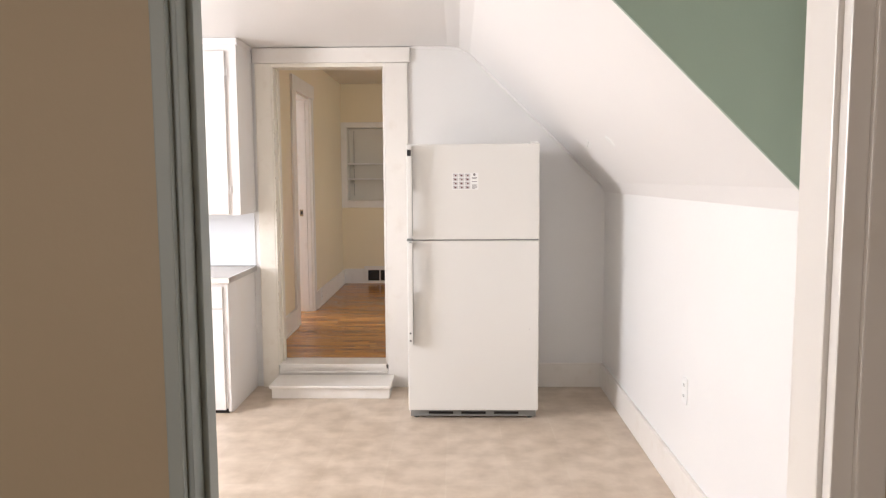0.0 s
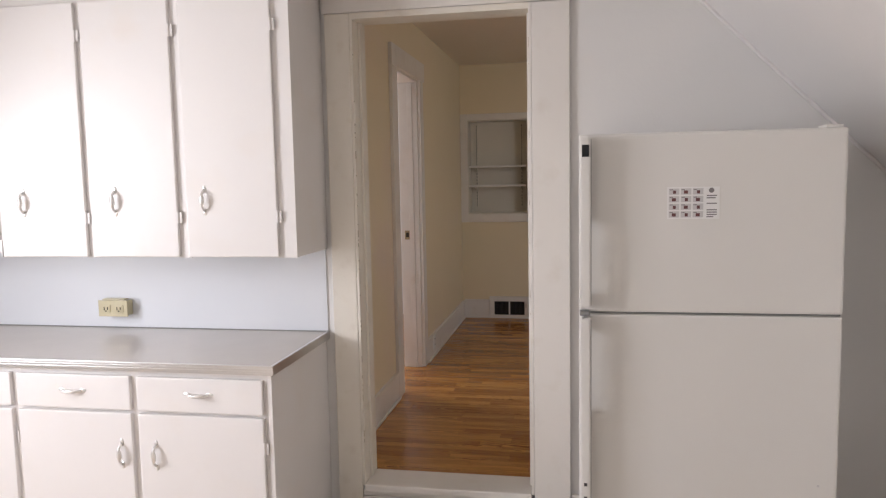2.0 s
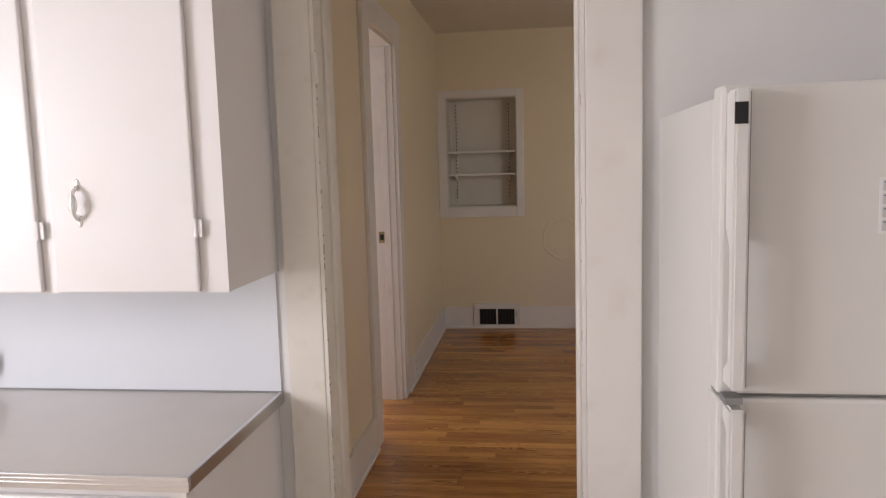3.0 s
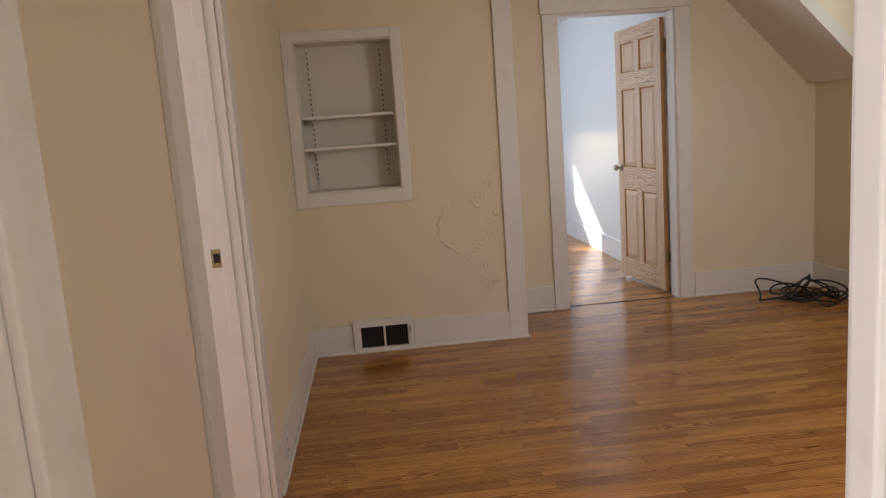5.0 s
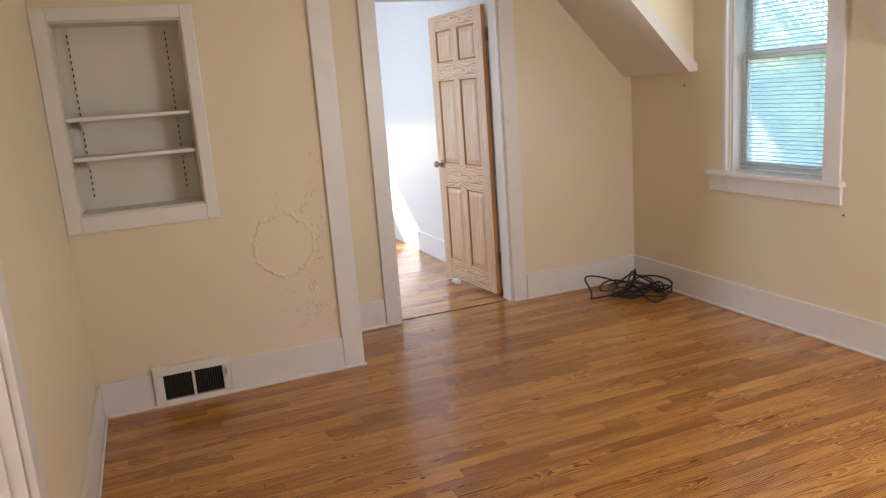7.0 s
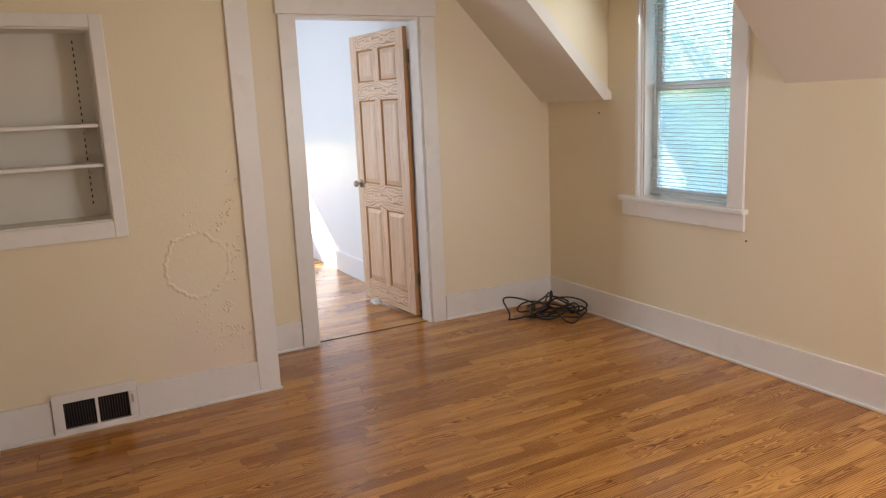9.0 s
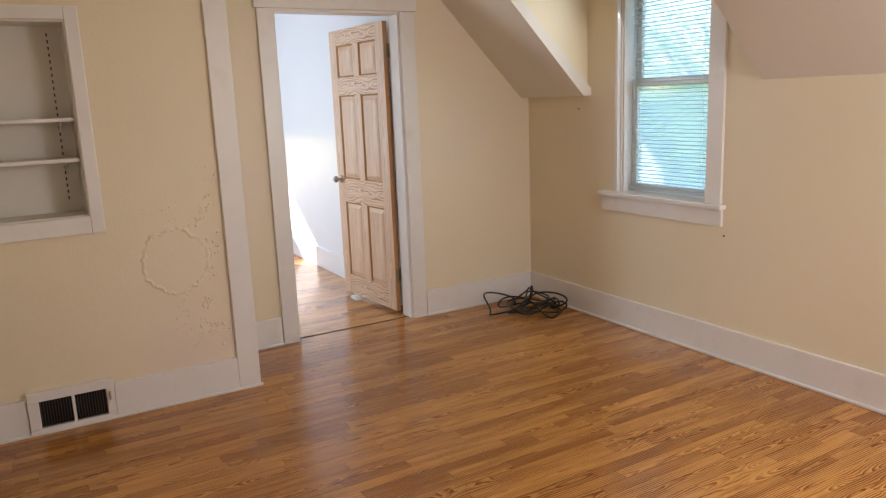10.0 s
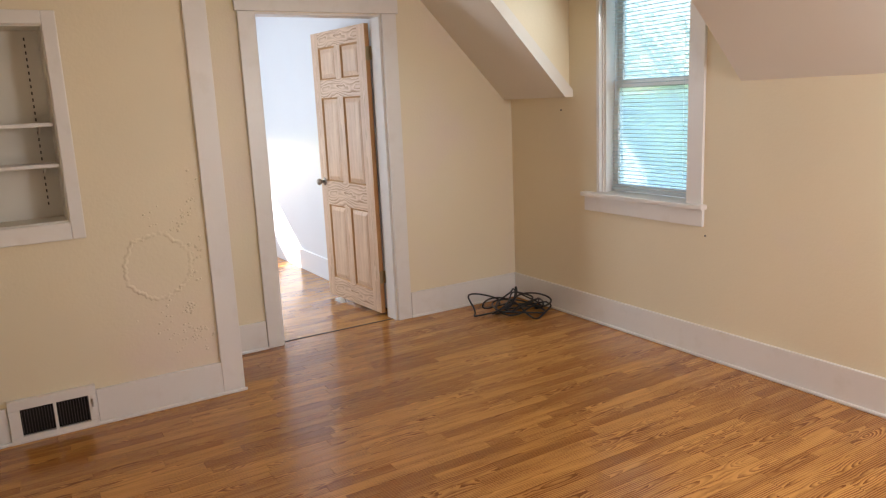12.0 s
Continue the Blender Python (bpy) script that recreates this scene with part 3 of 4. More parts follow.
def panel_door(width, height):
    """Six-panel door in its own frame: hinge at the origin, leaf along +y, face towards -x."""
    root = thing("panel_door", (0, 0, 0), "open unfinished pine six-panel door, blond grain", "door")
    t = 0.036
    rows = [(0.0, 0.075), (0.365, 0.455), (0.765, 0.83), (0.945, 1.0)]
    st_w, mid = 0.105, 0.085
    centred("stile", boxes((0, t, 0, st_w, 0, height), bevel=0.003), PINE, root)
    centred("stile", boxes((0, t, width - st_w, width, 0, height), bevel=0.003), PINE, root)
    part("hinge_edge", boxes((0.003, t - 0.003, -0.0015, 0.001, 0.003, height - 0.003)), PINE_EDGE, root, "darker orange hinge edge")
    for a, b in rows:
        centred("rail", boxes((0.0006, t - 0.0006, st_w, width - st_w, a * height, b * height), bevel=0.002), PINE_X, root)
    cy = width / 2
    for (a, b), (c, d) in zip(rows, rows[1:]):
        z0, z1 = b * height, c * height
        centred("mullion", boxes((0.0004, t - 0.0004, cy - mid / 2, cy + mid / 2, z0, z1), bevel=0.002), PINE, root)
        for y0, y1 in ((st_w, cy - mid / 2), (cy + mid / 2, width - st_w)):
            bm = bmesh.new()
            box(bm, 0.013, t - 0.013, y0, y1, z0, z1)
            for x, xs in ((0.013, 0.003), (t - 0.013, t - 0.003)):
                lo = [bm.verts.new((x, y, z)) for y, z in ((y0 + 0.014, z0 + 0.014), (y1 - 0.014, z0 + 0.014), (y1 - 0.014, z1 - 0.014), (y0 + 0.014, z1 - 0.014))]
                hi = [bm.verts.new((xs, y, z)) for y, z in ((y0 + 0.042, z0 + 0.042), (y1 - 0.042, z0 + 0.042), (y1 - 0.042, z1 - 0.042), (y0 + 0.042, z1 - 0.042))]
                bm.faces.new(hi)
                for i in range(4):
                    bm.faces.new((lo[i], lo[(i + 1) % 4], hi[(i + 1) % 4], hi[i]))
            bmesh.ops.recalc_face_normals(bm, faces=bm.faces)
            centred("raised_panel", bm, PINE, root)
            # sloped moulding, coloured darker for the shade in the panel recess
            stick = bmesh.new()
            for x, xs in ((0.0125, 0.0025), (t - 0.0125, t - 0.0025)):
                for ya, yb in ((y0, y0 + 0.011), (y1, y1 - 0.011)):
                    vs = [stick.verts.new(c) for c in ((xs, ya, z0), (xs, ya, z1), (x, yb, z1 - 0.011), (x, yb, z0 + 0.011))]
                    stick.faces.new(vs)
                for za, zb in ((z0, z0 + 0.011), (z1, z1 - 0.011)):
                    vs = [stick.verts.new(c) for c in ((xs, y0, za), (xs, y1, za), (x, y1 - 0.011, zb), (x, y0 + 0.011, zb))]
                    stick.faces.new(vs)
            bmesh.ops.recalc_face_normals(stick, faces=stick.faces)
            part("moulding", stick, PINE_EDGE, root, "panel moulding with recess shade in its darker orange")
    kz = 0.91
    for s in (-1, 1):
        x = 0 if s < 0 else t
        bm = bmesh.new()
        cyl(bm, (x, width - 0.06, kz), (x + s * 0.006, width - 0.06, kz), 0.031, 20)
        cyl(bm, (x + s * 0.006, width - 0.06, kz), (x + s * 0.034, width - 0.06, kz), 0.010, 14)
        bmesh.ops.create_uvsphere(bm, u_segments=18, v_segments=12, radius=0.026, matrix=Matrix.Translation((x + s * 0.048, width - 0.06, kz)) @ Matrix.Diagonal((0.8, 1, 1, 1)))
        part("knob", bm, NICKEL, root, "satin nickel door knob", smooth=True)
    for hz in (0.22, height - 0.24):
        bm = boxes((t - 0.004, t + 0.0, -0.006, 0.0, hz, hz + 0.09))
        box(bm, 0.004, t - 0.004, -0.0045, -0.0015, hz, hz + 0.09)
        cyl(bm, (t + 0.004, -0.006, hz), (t + 0.004, -0.006, hz + 0.09), 0.006)
        part("hinge", bm, BRASS, root, "tarnished brass hinge")
    return root


pd = panel_door(0.80, 2.015)
pd.matrix_basis = pose(1.540, 9.765, F + 0.025, 0, 0, 4.5)
ds = thing("door_stopper", (1.50, 10.36, F), "small white plastic wedge under the door", "door stop")
part("wedge", prism([(10.30, F), (10.42, F), (10.40, F + 0.022), (10.34, F + 0.024)], "x", 1.455, 1.50), WHITEP, ds)

# ---- niche ----
niche = thing("wall_niche", (-0.71, W1, NZ0), "built-in wall niche with white frame and empty shelves", "shelf niche", "", "structure")
part("back", boxes((NX0, NX1, W1 + 0.20, W1 + 0.235, NZ0, NZ1)), INNER, niche)
part("side", boxes((NX0 - 0.002, NX0 + 0.006, W1, W1 + 0.20, NZ0, NZ1)), INNER, niche)
part("side", boxes((NX1 - 0.006, NX1 + 0.002, W1, W1 + 0.20, NZ0, NZ1)), INNER, niche)
part("bottom", boxes((NX0 + 0.006, NX1 - 0.006, W1, W1 + 0.20, NZ0 - 0.002, NZ0 + 0.008)), INNER, niche)
part("top", boxes((NX0 + 0.006, NX1 - 0.006, W1, W1 + 0.20, NZ1 - 0.008, NZ1 + 0.002)), INNER, niche)
for a in ((HX + 0.002, NX0, 1.103, 2.145), (NX1, -0.362, 1.103, 2.145)):
    part("frame_stile", boxes((a[0], a[1], W1 - 0.022, W1, a[2], a[3]), bevel=0.005), TRIM, niche)
part("frame_rail", boxes((NX0, NX1, W1 - 0.0215, W1, 1.103, NZ0), bevel=0.005), TRIM, niche)
part("frame_rail", boxes((NX0, NX1, W1 - 0.0215, W1, NZ1, 2.145), bevel=0.005), TRIM, niche)
for x in (NX0 + 0.055, NX1 - 0.075):
    s = part("shelf_standard", boxes((x, x + 0.016, W1 + 0.192, W1 + 0.2005, NZ0 + 0.05, NZ1 - 0.02)), INNER, niche, "slotted shelf standard")
    slots = bmesh.new()
    for k in range(26):
        box(slots, x + 0.005, x + 0.011, W1 + 0.1908, W1 + 0.1925, NZ0 + 0.07 + k * 0.031, NZ0 + 0.085 + k * 0.031)
    part("slots", slots, DARK, s)
for z in (1.650, 1.462):
    sh = thing("shelf_board", (-0.71, W1 + 0.1, z), "thin white painted shelf board in the niche", "shelf", "shelves in the niche")
    part("board", boxes((NX0 + 0.01, NX1 - 0.01, W1 + 0.012, W1 + 0.188, z - 0.018, z), bevel=0.003), CAB, sh)
    for x in (NX0 + 0.056, NX1 - 0.074):
        part("bracket", prism([(W1 + 0.191, z - 0.019), (W1 + 0.03, z - 0.019), (W1 + 0.03, z - 0.026), (W1 + 0.191, z - 0.06)], "x", x + 0.006, x + 0.011), INNER, sh)

# floor register
vent = thing("wall_register", (-0.605, W1, 0.14), "white metal wall register with two dark louvred openings", "vent")
part("frame", boxes((-0.80, -0.42, W1 - 0.034, W1 - 0.001, F + 0.002, F + 0.034), (-0.80, -0.42, W1 - 0.034, W1 - 0.001, 0.328, 0.374), (-0.80, -0.752, W1 - 0.034, W1 - 0.001, F + 0.034, 0.328), (-0.458, -0.42, W1 - 0.034, W1 - 0.001, F + 0.034, 0.328), (-0.612, -0.598, W1 - 0.034, W1 - 0.001, F + 0.034, 0.328), bevel=0.003), TRIM, vent)
part("backing", boxes((-0.752, -0.458, W1 - 0.010, W1 - 0.0005, F + 0.034, 0.328)), DARK, vent)
for k in range(24):
    x = -0.748 + k * 0.0124
    if not -0.616 < x < -0.594:
        part("louvre", boxes((x, x + 0.003, W1 - 0.026, W1 - 0.011, F + 0.036, 0.326)), INK, vent)
part("lever", boxes((-0.446, -0.438, W1 - 0.046, W1 - 0.034, 0.27, 0.31), (-0.447, -0.437, W1 - 0.05, W1 - 0.044, 0.285, 0.295), bevel=0.001), NICKEL, vent)

# patched plaster ring on the wall
rng = random.Random(11)
bm = bmesh.new()
N = 160
rad = [0.160 + 0.010 * noise.noise((3 * math.cos(2 * math.pi * k / N), 3 * math.sin(2 * math.pi * k / N), 1.7)) + 0.012 * noise.noise((9 * math.cos(2 * math.pi * k / N), 9 * math.sin(2 * math.pi * k / N), 4.2)) + rng.uniform(-0.004, 0.004) for k in range(N)]
prof = [(-0.012, 0.0005), (-0.005, 0.0035), (0.0, 0.0045), (0.004, 0.003), (0.010, 0.0003)]
rings = []
for k in range(N):
    a = 2 * math.pi * k / N
    amp = max(0.1, 0.8 + 1.5 * noise.noise((7 * math.cos(a), 7 * math.sin(a), 5.0)) + (0.5 if 1.7 < a < 4.6 else 0))
    rings.append([bm.verts.new((-0.055 + (rad[k] + d) * math.cos(a), W1 - 0.0002 - h * amp * 0.85, 0.912 + (rad[k] + d) * 1.03 * math.sin(a))) for d, h in prof])
for k in range(N):
    p, q = rings[k], rings[(k + 1) % N]
    for i in range(len(prof) - 1):
        bm.faces.new((p[i], p[i + 1], q[i + 1], q[i]))
for i in range(420):
    cx, cz = rng.gauss(0.07, 0.08), rng.choice((rng.gauss(1.17, 0.10), rng.gauss(0.85, 0.16), rng.gauss(0.55, 0.12)))
    if -0.2 < cx < 0.19 and noise.noise((cx * 9, 0, cz * 9)) > -0.05 and math.hypot(cx + 0.055, cz - 0.912) > 0.17:
        bmesh.ops.create_icosphere(bm, subdivisions=1, radius=rng.uniform(0.003, 0.008), matrix=Matrix.Translation((cx, W1 - 0.0003, cz)) @ Matrix.Diagonal((1.3, 0.22, 1, 1)))
bmesh.ops.recalc_face_normals(bm, faces=bm.faces)
tagged(link("plaster_patch", bm, CREAM, True), "round blistered plaster patch on the cream wall", "wall patch", "", "structure")

# ---- living window ----
win = thing("window_1", (RX, 8.32, WZ0), "white double-hung dormer window with lowered blind", "window", "", "structure")
part("casing", boxes((RX - 0.02, RX, WY0 - 0.105, WY0, WZ0, WZ1 + 0.1), bevel=0.004), TRIM, win)
part("casing", boxes((RX - 0.006, RX + 0.02, WY1 - 0.012, WY1 + 0.014, WZ0, WZ1), bevel=0.003), TRIM, win, "narrow white edge strip")
part("stool", boxes((RX - 0.05, RX + 0.19, WY0 - 0.13, WY1 + 0.125, WZ0 - 0.028, WZ0), bevel=0.006), TRIM, win)
part("apron", boxes((RX - 0.02, RX, WY0 - 0.115, WY1 + 0.115, WZ0 - 0.125, WZ0 - 0.028), bevel=0.004), TRIM, win)
for y0, y1 in ((WY0, WY0 + 0.02), (WY1 - 0.02, WY1)):
    part("jamb", boxes((RX + 0.02, RX + 0.2, y0, y1, WZ0, WZ1)), TRIM, win)
part("stop", boxes((RX + 0.03, RX + 0.05, WY1 - 0.035, WY1 - 0.02, WZ0, WZ1), bevel=0.002), TRIM, win)
for nm, x, z0, z1 in (("lower_sash", RX + 0.115, WZ0 + 0.005, 1.74), ("upper_sash", RX + 0.152, 1.70, WZ1)):
    s = part(nm, boxes((x, x + 0.035, WY0 + 0.02, WY0 + 0.06, z0, z1), (x, x + 0.035, WY1 - 0.06, WY1 - 0.02, z0, z1), (x, x + 0.035, WY0 + 0.06, WY1 - 0.06, z0, z0 + 0.045), (x, x + 0.035, WY0 + 0.06, WY1 - 0.06, z1 - 0.04, z1), bevel=0.002), TRIM, win)
    g = part("pane", boxes((x + 0.015, x + 0.019, WY0 + 0.06, WY1 - 0.06, z0 + 0.045, z1 - 0.04)), GLASS, s)
    g.visible_shadow = False
bl = thing("window_blind", (RX + 0.04, 8.32, WZ0), "white horizontal mini blind with open slats", "blind")
slat = None
for k in range(58):
    z = WZ0 + 0.045 + k * 0.0235
    if slat is None:
        slat = part("slat", prism([(RX + 0.078, z + 0.0018), (RX + 0.09, z + 0.0034), (RX + 0.102, z + 0.0006), (RX + 0.102, z), (RX + 0.09, z + 0.0028), (RX + 0.078, z + 0.0012)], "y", WY0 + 0.03, WY1 - 0.04), BLIND, bl)
        z_first = z
    else:
        c = new("slat", slat.data)
        c.parent = bl
        c.matrix_parent_inverse = slat.matrix_parent_inverse
        c.location = (0, 0, z - z_first)
part("bottom_rail", boxes((RX + 0.078, RX + 0.102, WY0 + 0.03, WY1 - 0.04, WZ0 + 0.018, WZ0 + 0.032), bevel=0.003), BLIND, bl)
for y in (WY0 + 0.12, WY1 - 0.12):
    part("ladder_cord", boxes((RX + 0.089, RX + 0.0905, y, y + 0.002, WZ0 + 0.03, WZ1)), BLIND, bl)
part("wand", cyl(bmesh.new(), (RX + 0.07, WY1 - 0.08, 1.62), (RX + 0.074, WY1 - 0.08, WZ1), 0.004, 8), BLIND, bl)
part("head_rail", boxes((RX + 0.072, RX + 0.106, WY0 + 0.022, WY1 - 0.022, WZ1 - 0.03, WZ1 - 0.001)), BLIND, bl)
# unseen window added to go with the fill lamp on the south side
win2 = thing("window_2", (1.98, KB + 0.1, 1.04), "unseen white framed window added beside the fill lamp", "window", "", "structure")
part("frame", boxes((1.53, 1.58, KB + 0.03, KB + 0.07, 1.04, 2.40), (2.38, 2.43, KB + 0.03, KB + 0.07, 1.04, 2.40), (1.58, 2.38, KB + 0.03, KB + 0.07, 1.04, 1.09), (1.58, 2.38, KB + 0.03, KB + 0.07, 1.70, 1.75), (1.58, 2.38, KB + 0.03, KB + 0.07, 2.35, 2.40)), TRIM, win2)
win3 = thing("window_3", (KXL, 2.9, 1.0), "white framed kitchen window", "window", "", "structure")
part("frame", boxes((KXL - 0.1, KXL - 0.06, 2.3, 2.35, 1.0, 2.2), (KXL - 0.1, KXL - 0.06, 3.45, 3.5, 1.0, 2.2), (KXL - 0.1, KXL - 0.06, 2.35, 3.45, 1.0, 1.05), (KXL - 0.1, KXL - 0.06, 2.35, 3.45, 2.15, 2.2)), TRIM, win3)


# ---- cable heap ----
pts = []
LOOPS = [(2.16, 9.36, 0.15, 0.09), (2.25, 9.33, 0.19, 0.08), (2.43, 9.30, 0.13, 0.12), (2.36, 9.22, 0.18, 0.09), (2.46, 9.20, 0.09, 0.15), (2.40, 9.14, 0.13, 0.13), (2.30, 9.30, 0.22, 0.07), (2.44, 9.24, 0.11, 0.16), (2.36, 9.16, 0.15, 0.10)]
STEPS = 44
for k in range(STEPS * (len(LOOPS) - 1)):
    i, w = divmod(k, STEPS)
    w = (1 - math.cos(math.pi * w / STEPS)) / 2
    cx, cy, ra, rb = [p * (1 - w) + q * w for p, q in zip(LOOPS[i], LOOPS[i + 1])]
    a = 2 * math.pi * k / STEPS
    lift = noise.noise((0.05 * k, 3.1, 0.4)) * 0.9 + 0.45
    z = F + 0.007 + max(0.0, lift) * (0.16 + 0.018 * i) * (0.5 + 0.5 * math.sin(1.3 * a + i))
    pts.append((min(2.585, cx + ra * math.cos(a) + 0.03 * math.sin(2.7 * a)), min(9.57, cy + rb * math.sin(a) + 0.025 * math.cos(3.3 * a)), z))
cable = thing("cable", (2.4, 9.27, F), "tangled heap of black cable on the oak floor", "cable")
part("cord", tube(pts, 0.0065), BLACK, cable, smooth=True)
part("plug", boxes((2.50, 2.54, 9.19, 9.215, F, F + 0.02), bevel=0.004), BLACK, cable)


# ---- fridge ----
def fridge():
    x0, x1, y = 0.064, 0.849, 4.297
    f = thing("refrigerator", ((x0 + x1) / 2, 4.65, 0), "almond white top-freezer refrigerator with sticker on its door", "refrigerator")
    part("body", boxes((x0 + 0.004, x1 - 0.004, y + 0.07, KB - 0.05, 0.025, 1.650), bevel=0.006), FRIDGE, f)
    fd = part("freezer_door", boxes((x0, x1, y, y + 0.06, 1.103, 1.666), bevel=0.008), FRIDGE, f)
    ld = part("main_door", boxes((x0, x1, y, y + 0.06, 0.062, 1.096), bevel=0.008), FRIDGE, f)
    part("seal", boxes((x0 + 0.012, x1 - 0.012, y + 0.058, y + 0.071, 0.07, 1.652)), SEAL, f)
    part("gap_trim", boxes((x0 + 0.004, x1 - 0.004, y + 0.012, y + 0.06, 1.097, 1.111)), SEAL, f, "dark grey gap between the doors")
    for z0, z1, zb, d in ((1.125, 1.655, 1.40, fd), (0.475, 1.09, 0.83, ld)):
        hx0, hx1 = x0 + 0.004, x0 + 0.036
        up = z0 > 1
        o, q, g = y - 0.056, y + 0.001, y - 0.028

        def zz(a):
            return z0 + a if up else z1 - a
        L = z1 - z0
        prof = [(o, zz(0.0)), (o, zz(L)), (q, zz(L)), (q, zz(L - 0.24)), (g, zz(L - 0.275)), (g, zz(0.05)), (q, zz(0.03)), (q, zz(0.0))]
        if not up:
            prof = [(o, zz(0.0)), (o, zz(L)), (q, zz(L)), (q, zz(L - 0.30)), (g, zz(L - 0.335)), (g, zz(0.05)), (q, zz(0.03)), (q, zz(0.0))]
        bm = prism(prof, "x", hx0 + 0.006, hx1)
        bmesh.ops.bevel(bm, geom=list(bm.edges), offset=0.004, segments=2, affect="EDGES", clamp_overlap=True)
        h = part("handle", bm, FRIDGE, d, "long moulded vertical handle")
        # dark strip draws the shadow line on the handle's right side
        part("shade_strip", boxes((hx1, hx1 + 0.002, o + 0.006, o + 0.016, z0 + 0.006, z1 - 0.006)), SEAL, h, "thin dark strip for the shadow line along the handle")
    bz = boxes((x0 + 0.009, x0 + 0.031, y - 0.0585, y - 0.055, 1.595, 1.632))
    part("badge", bz, BLACK, fd, "small black badge")
    tagged(part("screw_cap", boxes((x0 + 0.015, x0 + 0.025, y - 0.058, y - 0.055, 0.545, 0.555), (x0 + 0.015, x0 + 0.025, y - 0.058, y - 0.055, 0.50, 0.51)), INK, ld), kind="stuff")
    # grey block painting the shadow gap where the handles meet
    part("handle_gap_shade", boxes((x0 + 0.002, x0 + 0.034, y - 0.05, y - 0.006, 1.098, 1.111), bevel=0.003), SEAL, f, "grey block for the shadow gap between the handles")
    part("hinge_cap", boxes((x1 - 0.06, x1 - 0.012, y + 0.01, y + 0.09, 1.666, 1.676), bevel=0.003), FRIDGE, f)
    part("base_grille", boxes((x0 + 0.01, x1 - 0.01, y + 0.05, y + 0.07, 0.012, 0.056)), SEAL, f, "dark ventilated base grille")
    for k in range(3):
        a = x0 + 0.12 + k * 0.2
        part("grille_slot", boxes((a, a + 0.15, y + 0.047, y + 0.051, 0.025, 0.040), bevel=0.001), DARK, f)
    for x in (x0 + 0.03, x1 - 0.06):
        part("foot", cyl(bmesh.new(), (x + 0.015, y + 0.075, 0), (x + 0.015, y + 0.075, 0.026), 0.016), BLACK, f)
    # sticker sheet
    s = part("sticker", boxes((0.333, 0.488, y - 0.0016, y - 0.0004, 1.398, 1.497)), PAPER, fd, "white instruction sticker with small pictures")
    pics, marks, lines = bmesh.new(), bmesh.new(), bmesh.new()
    for c in range(3):
        for r in range(4):
            px, pz = 0.338 + c * 0.0355, 1.4735 - r * 0.0235
            box(pics, px, px + 0.031, y - 0.0024, y - 0.0015, pz, pz + 0.019)
            box(marks, px + 0.012 - 0.003 * ((r + c) % 2), px + 0.021, y - 0.0030, y - 0.0023, pz + 0.003, pz + 0.013)
            box(lines, px + 0.002, px + 0.012, y - 0.0030, y - 0.0023, pz + 0.014, pz + 0.0165)
    cyl(lines, (0.464, y - 0.0005, 1.486), (0.464, y - 0.0026, 1.486), 0.008, 14)
    for z, w in ((1.468, 0.03), (1.461, 0.026), (1.444, 0.03), (1.424, 0.03), (1.417, 0.03), (1.41, 0.03), (1.403, 0.02)):
        box(lines, 0.45, 0.45 + w, y - 0.0024, y - 0.0015, z, z + 0.0035)
    tagged(part("printed_pictures", pics, GREYINK, s), kind="stuff")
    tagged(part("printed_marks", marks, REDINK, s), kind="stuff")
    tagged(part("printed_lines", lines, TEXTINK, s), kind="stuff")
    part("scuff", boxes((0.79, 0.797, y - 0.001, y + 0.002, 0.56, 0.567)), GREYINK, ld)


fridge()


# ---- kitchen cabinets ----
def pull(x, y, z, vertical, parent):
    """Bow pull with rosettes on a front facing -y."""
    bm = bmesh.new()
    L = 0.042
    path = []
    for k in range(11):
        s = -1 + 2 * k / 10
        o = 0.024 * (1 - abs(s) ** 3)
        path.append((x, y - 0.003 - o, z + s * L) if vertical else (x + s * L, y - 0.003 - o, z))
    t2 = tube(path, 0.0055, 8)
    me = bpy.data.meshes.new("tmp")
    t2.to_mesh(me)
    t2.free()
    bm.from_mesh(me)
    bpy.data.meshes.remove(me)
    for s in (-1, 1):
        c = Vector((x, y, z + s * L * 1.08)) if vertical else Vector((x + s * L * 1.08, y, z))
        bmesh.ops.create_uvsphere(bm, u_segments=10, v_segments=6, radius=0.011, matrix=Matrix.Translation(c) @ (Matrix.Diagonal((0.8, 0.35, 1.5, 1)) if vertical else Matrix.Diagonal((1.5, 0.35, 0.8, 1))))
    if vertical:
        bmesh.ops.create_uvsphere(bm, u_segments=10, v_segments=8, radius=0.013, matrix=Matrix.Translation((x, y - 0.024, z)) @ Matrix.Diagonal((0.9, 0.6, 2.0, 1)))
    else:
        bmesh.ops.create_uvsphere(bm, u_segments=10, v_segments=8, radius=0.013, matrix=Matrix.Translation((x, y - 0.022, z)) @ Matrix.Diagonal((2.0, 0.7, 0.7, 1)))
    part("handle", bm, CHROME, parent, "old chrome bow handle", smooth=True)


def hinge(x, y, z, parent):
    bm = boxes((x - 0.004, x + 0.014, y - 0.003, y, z - 0.022, z + 0.022), bevel=0.001)
    cyl(bm, (x - 0.002, y - 0.004, z - 0.024), (x - 0.002, y - 0.004, z + 0.024), 0.005, 10)
    part("hinge", bm, CAB, parent, "surface hinge painted white")


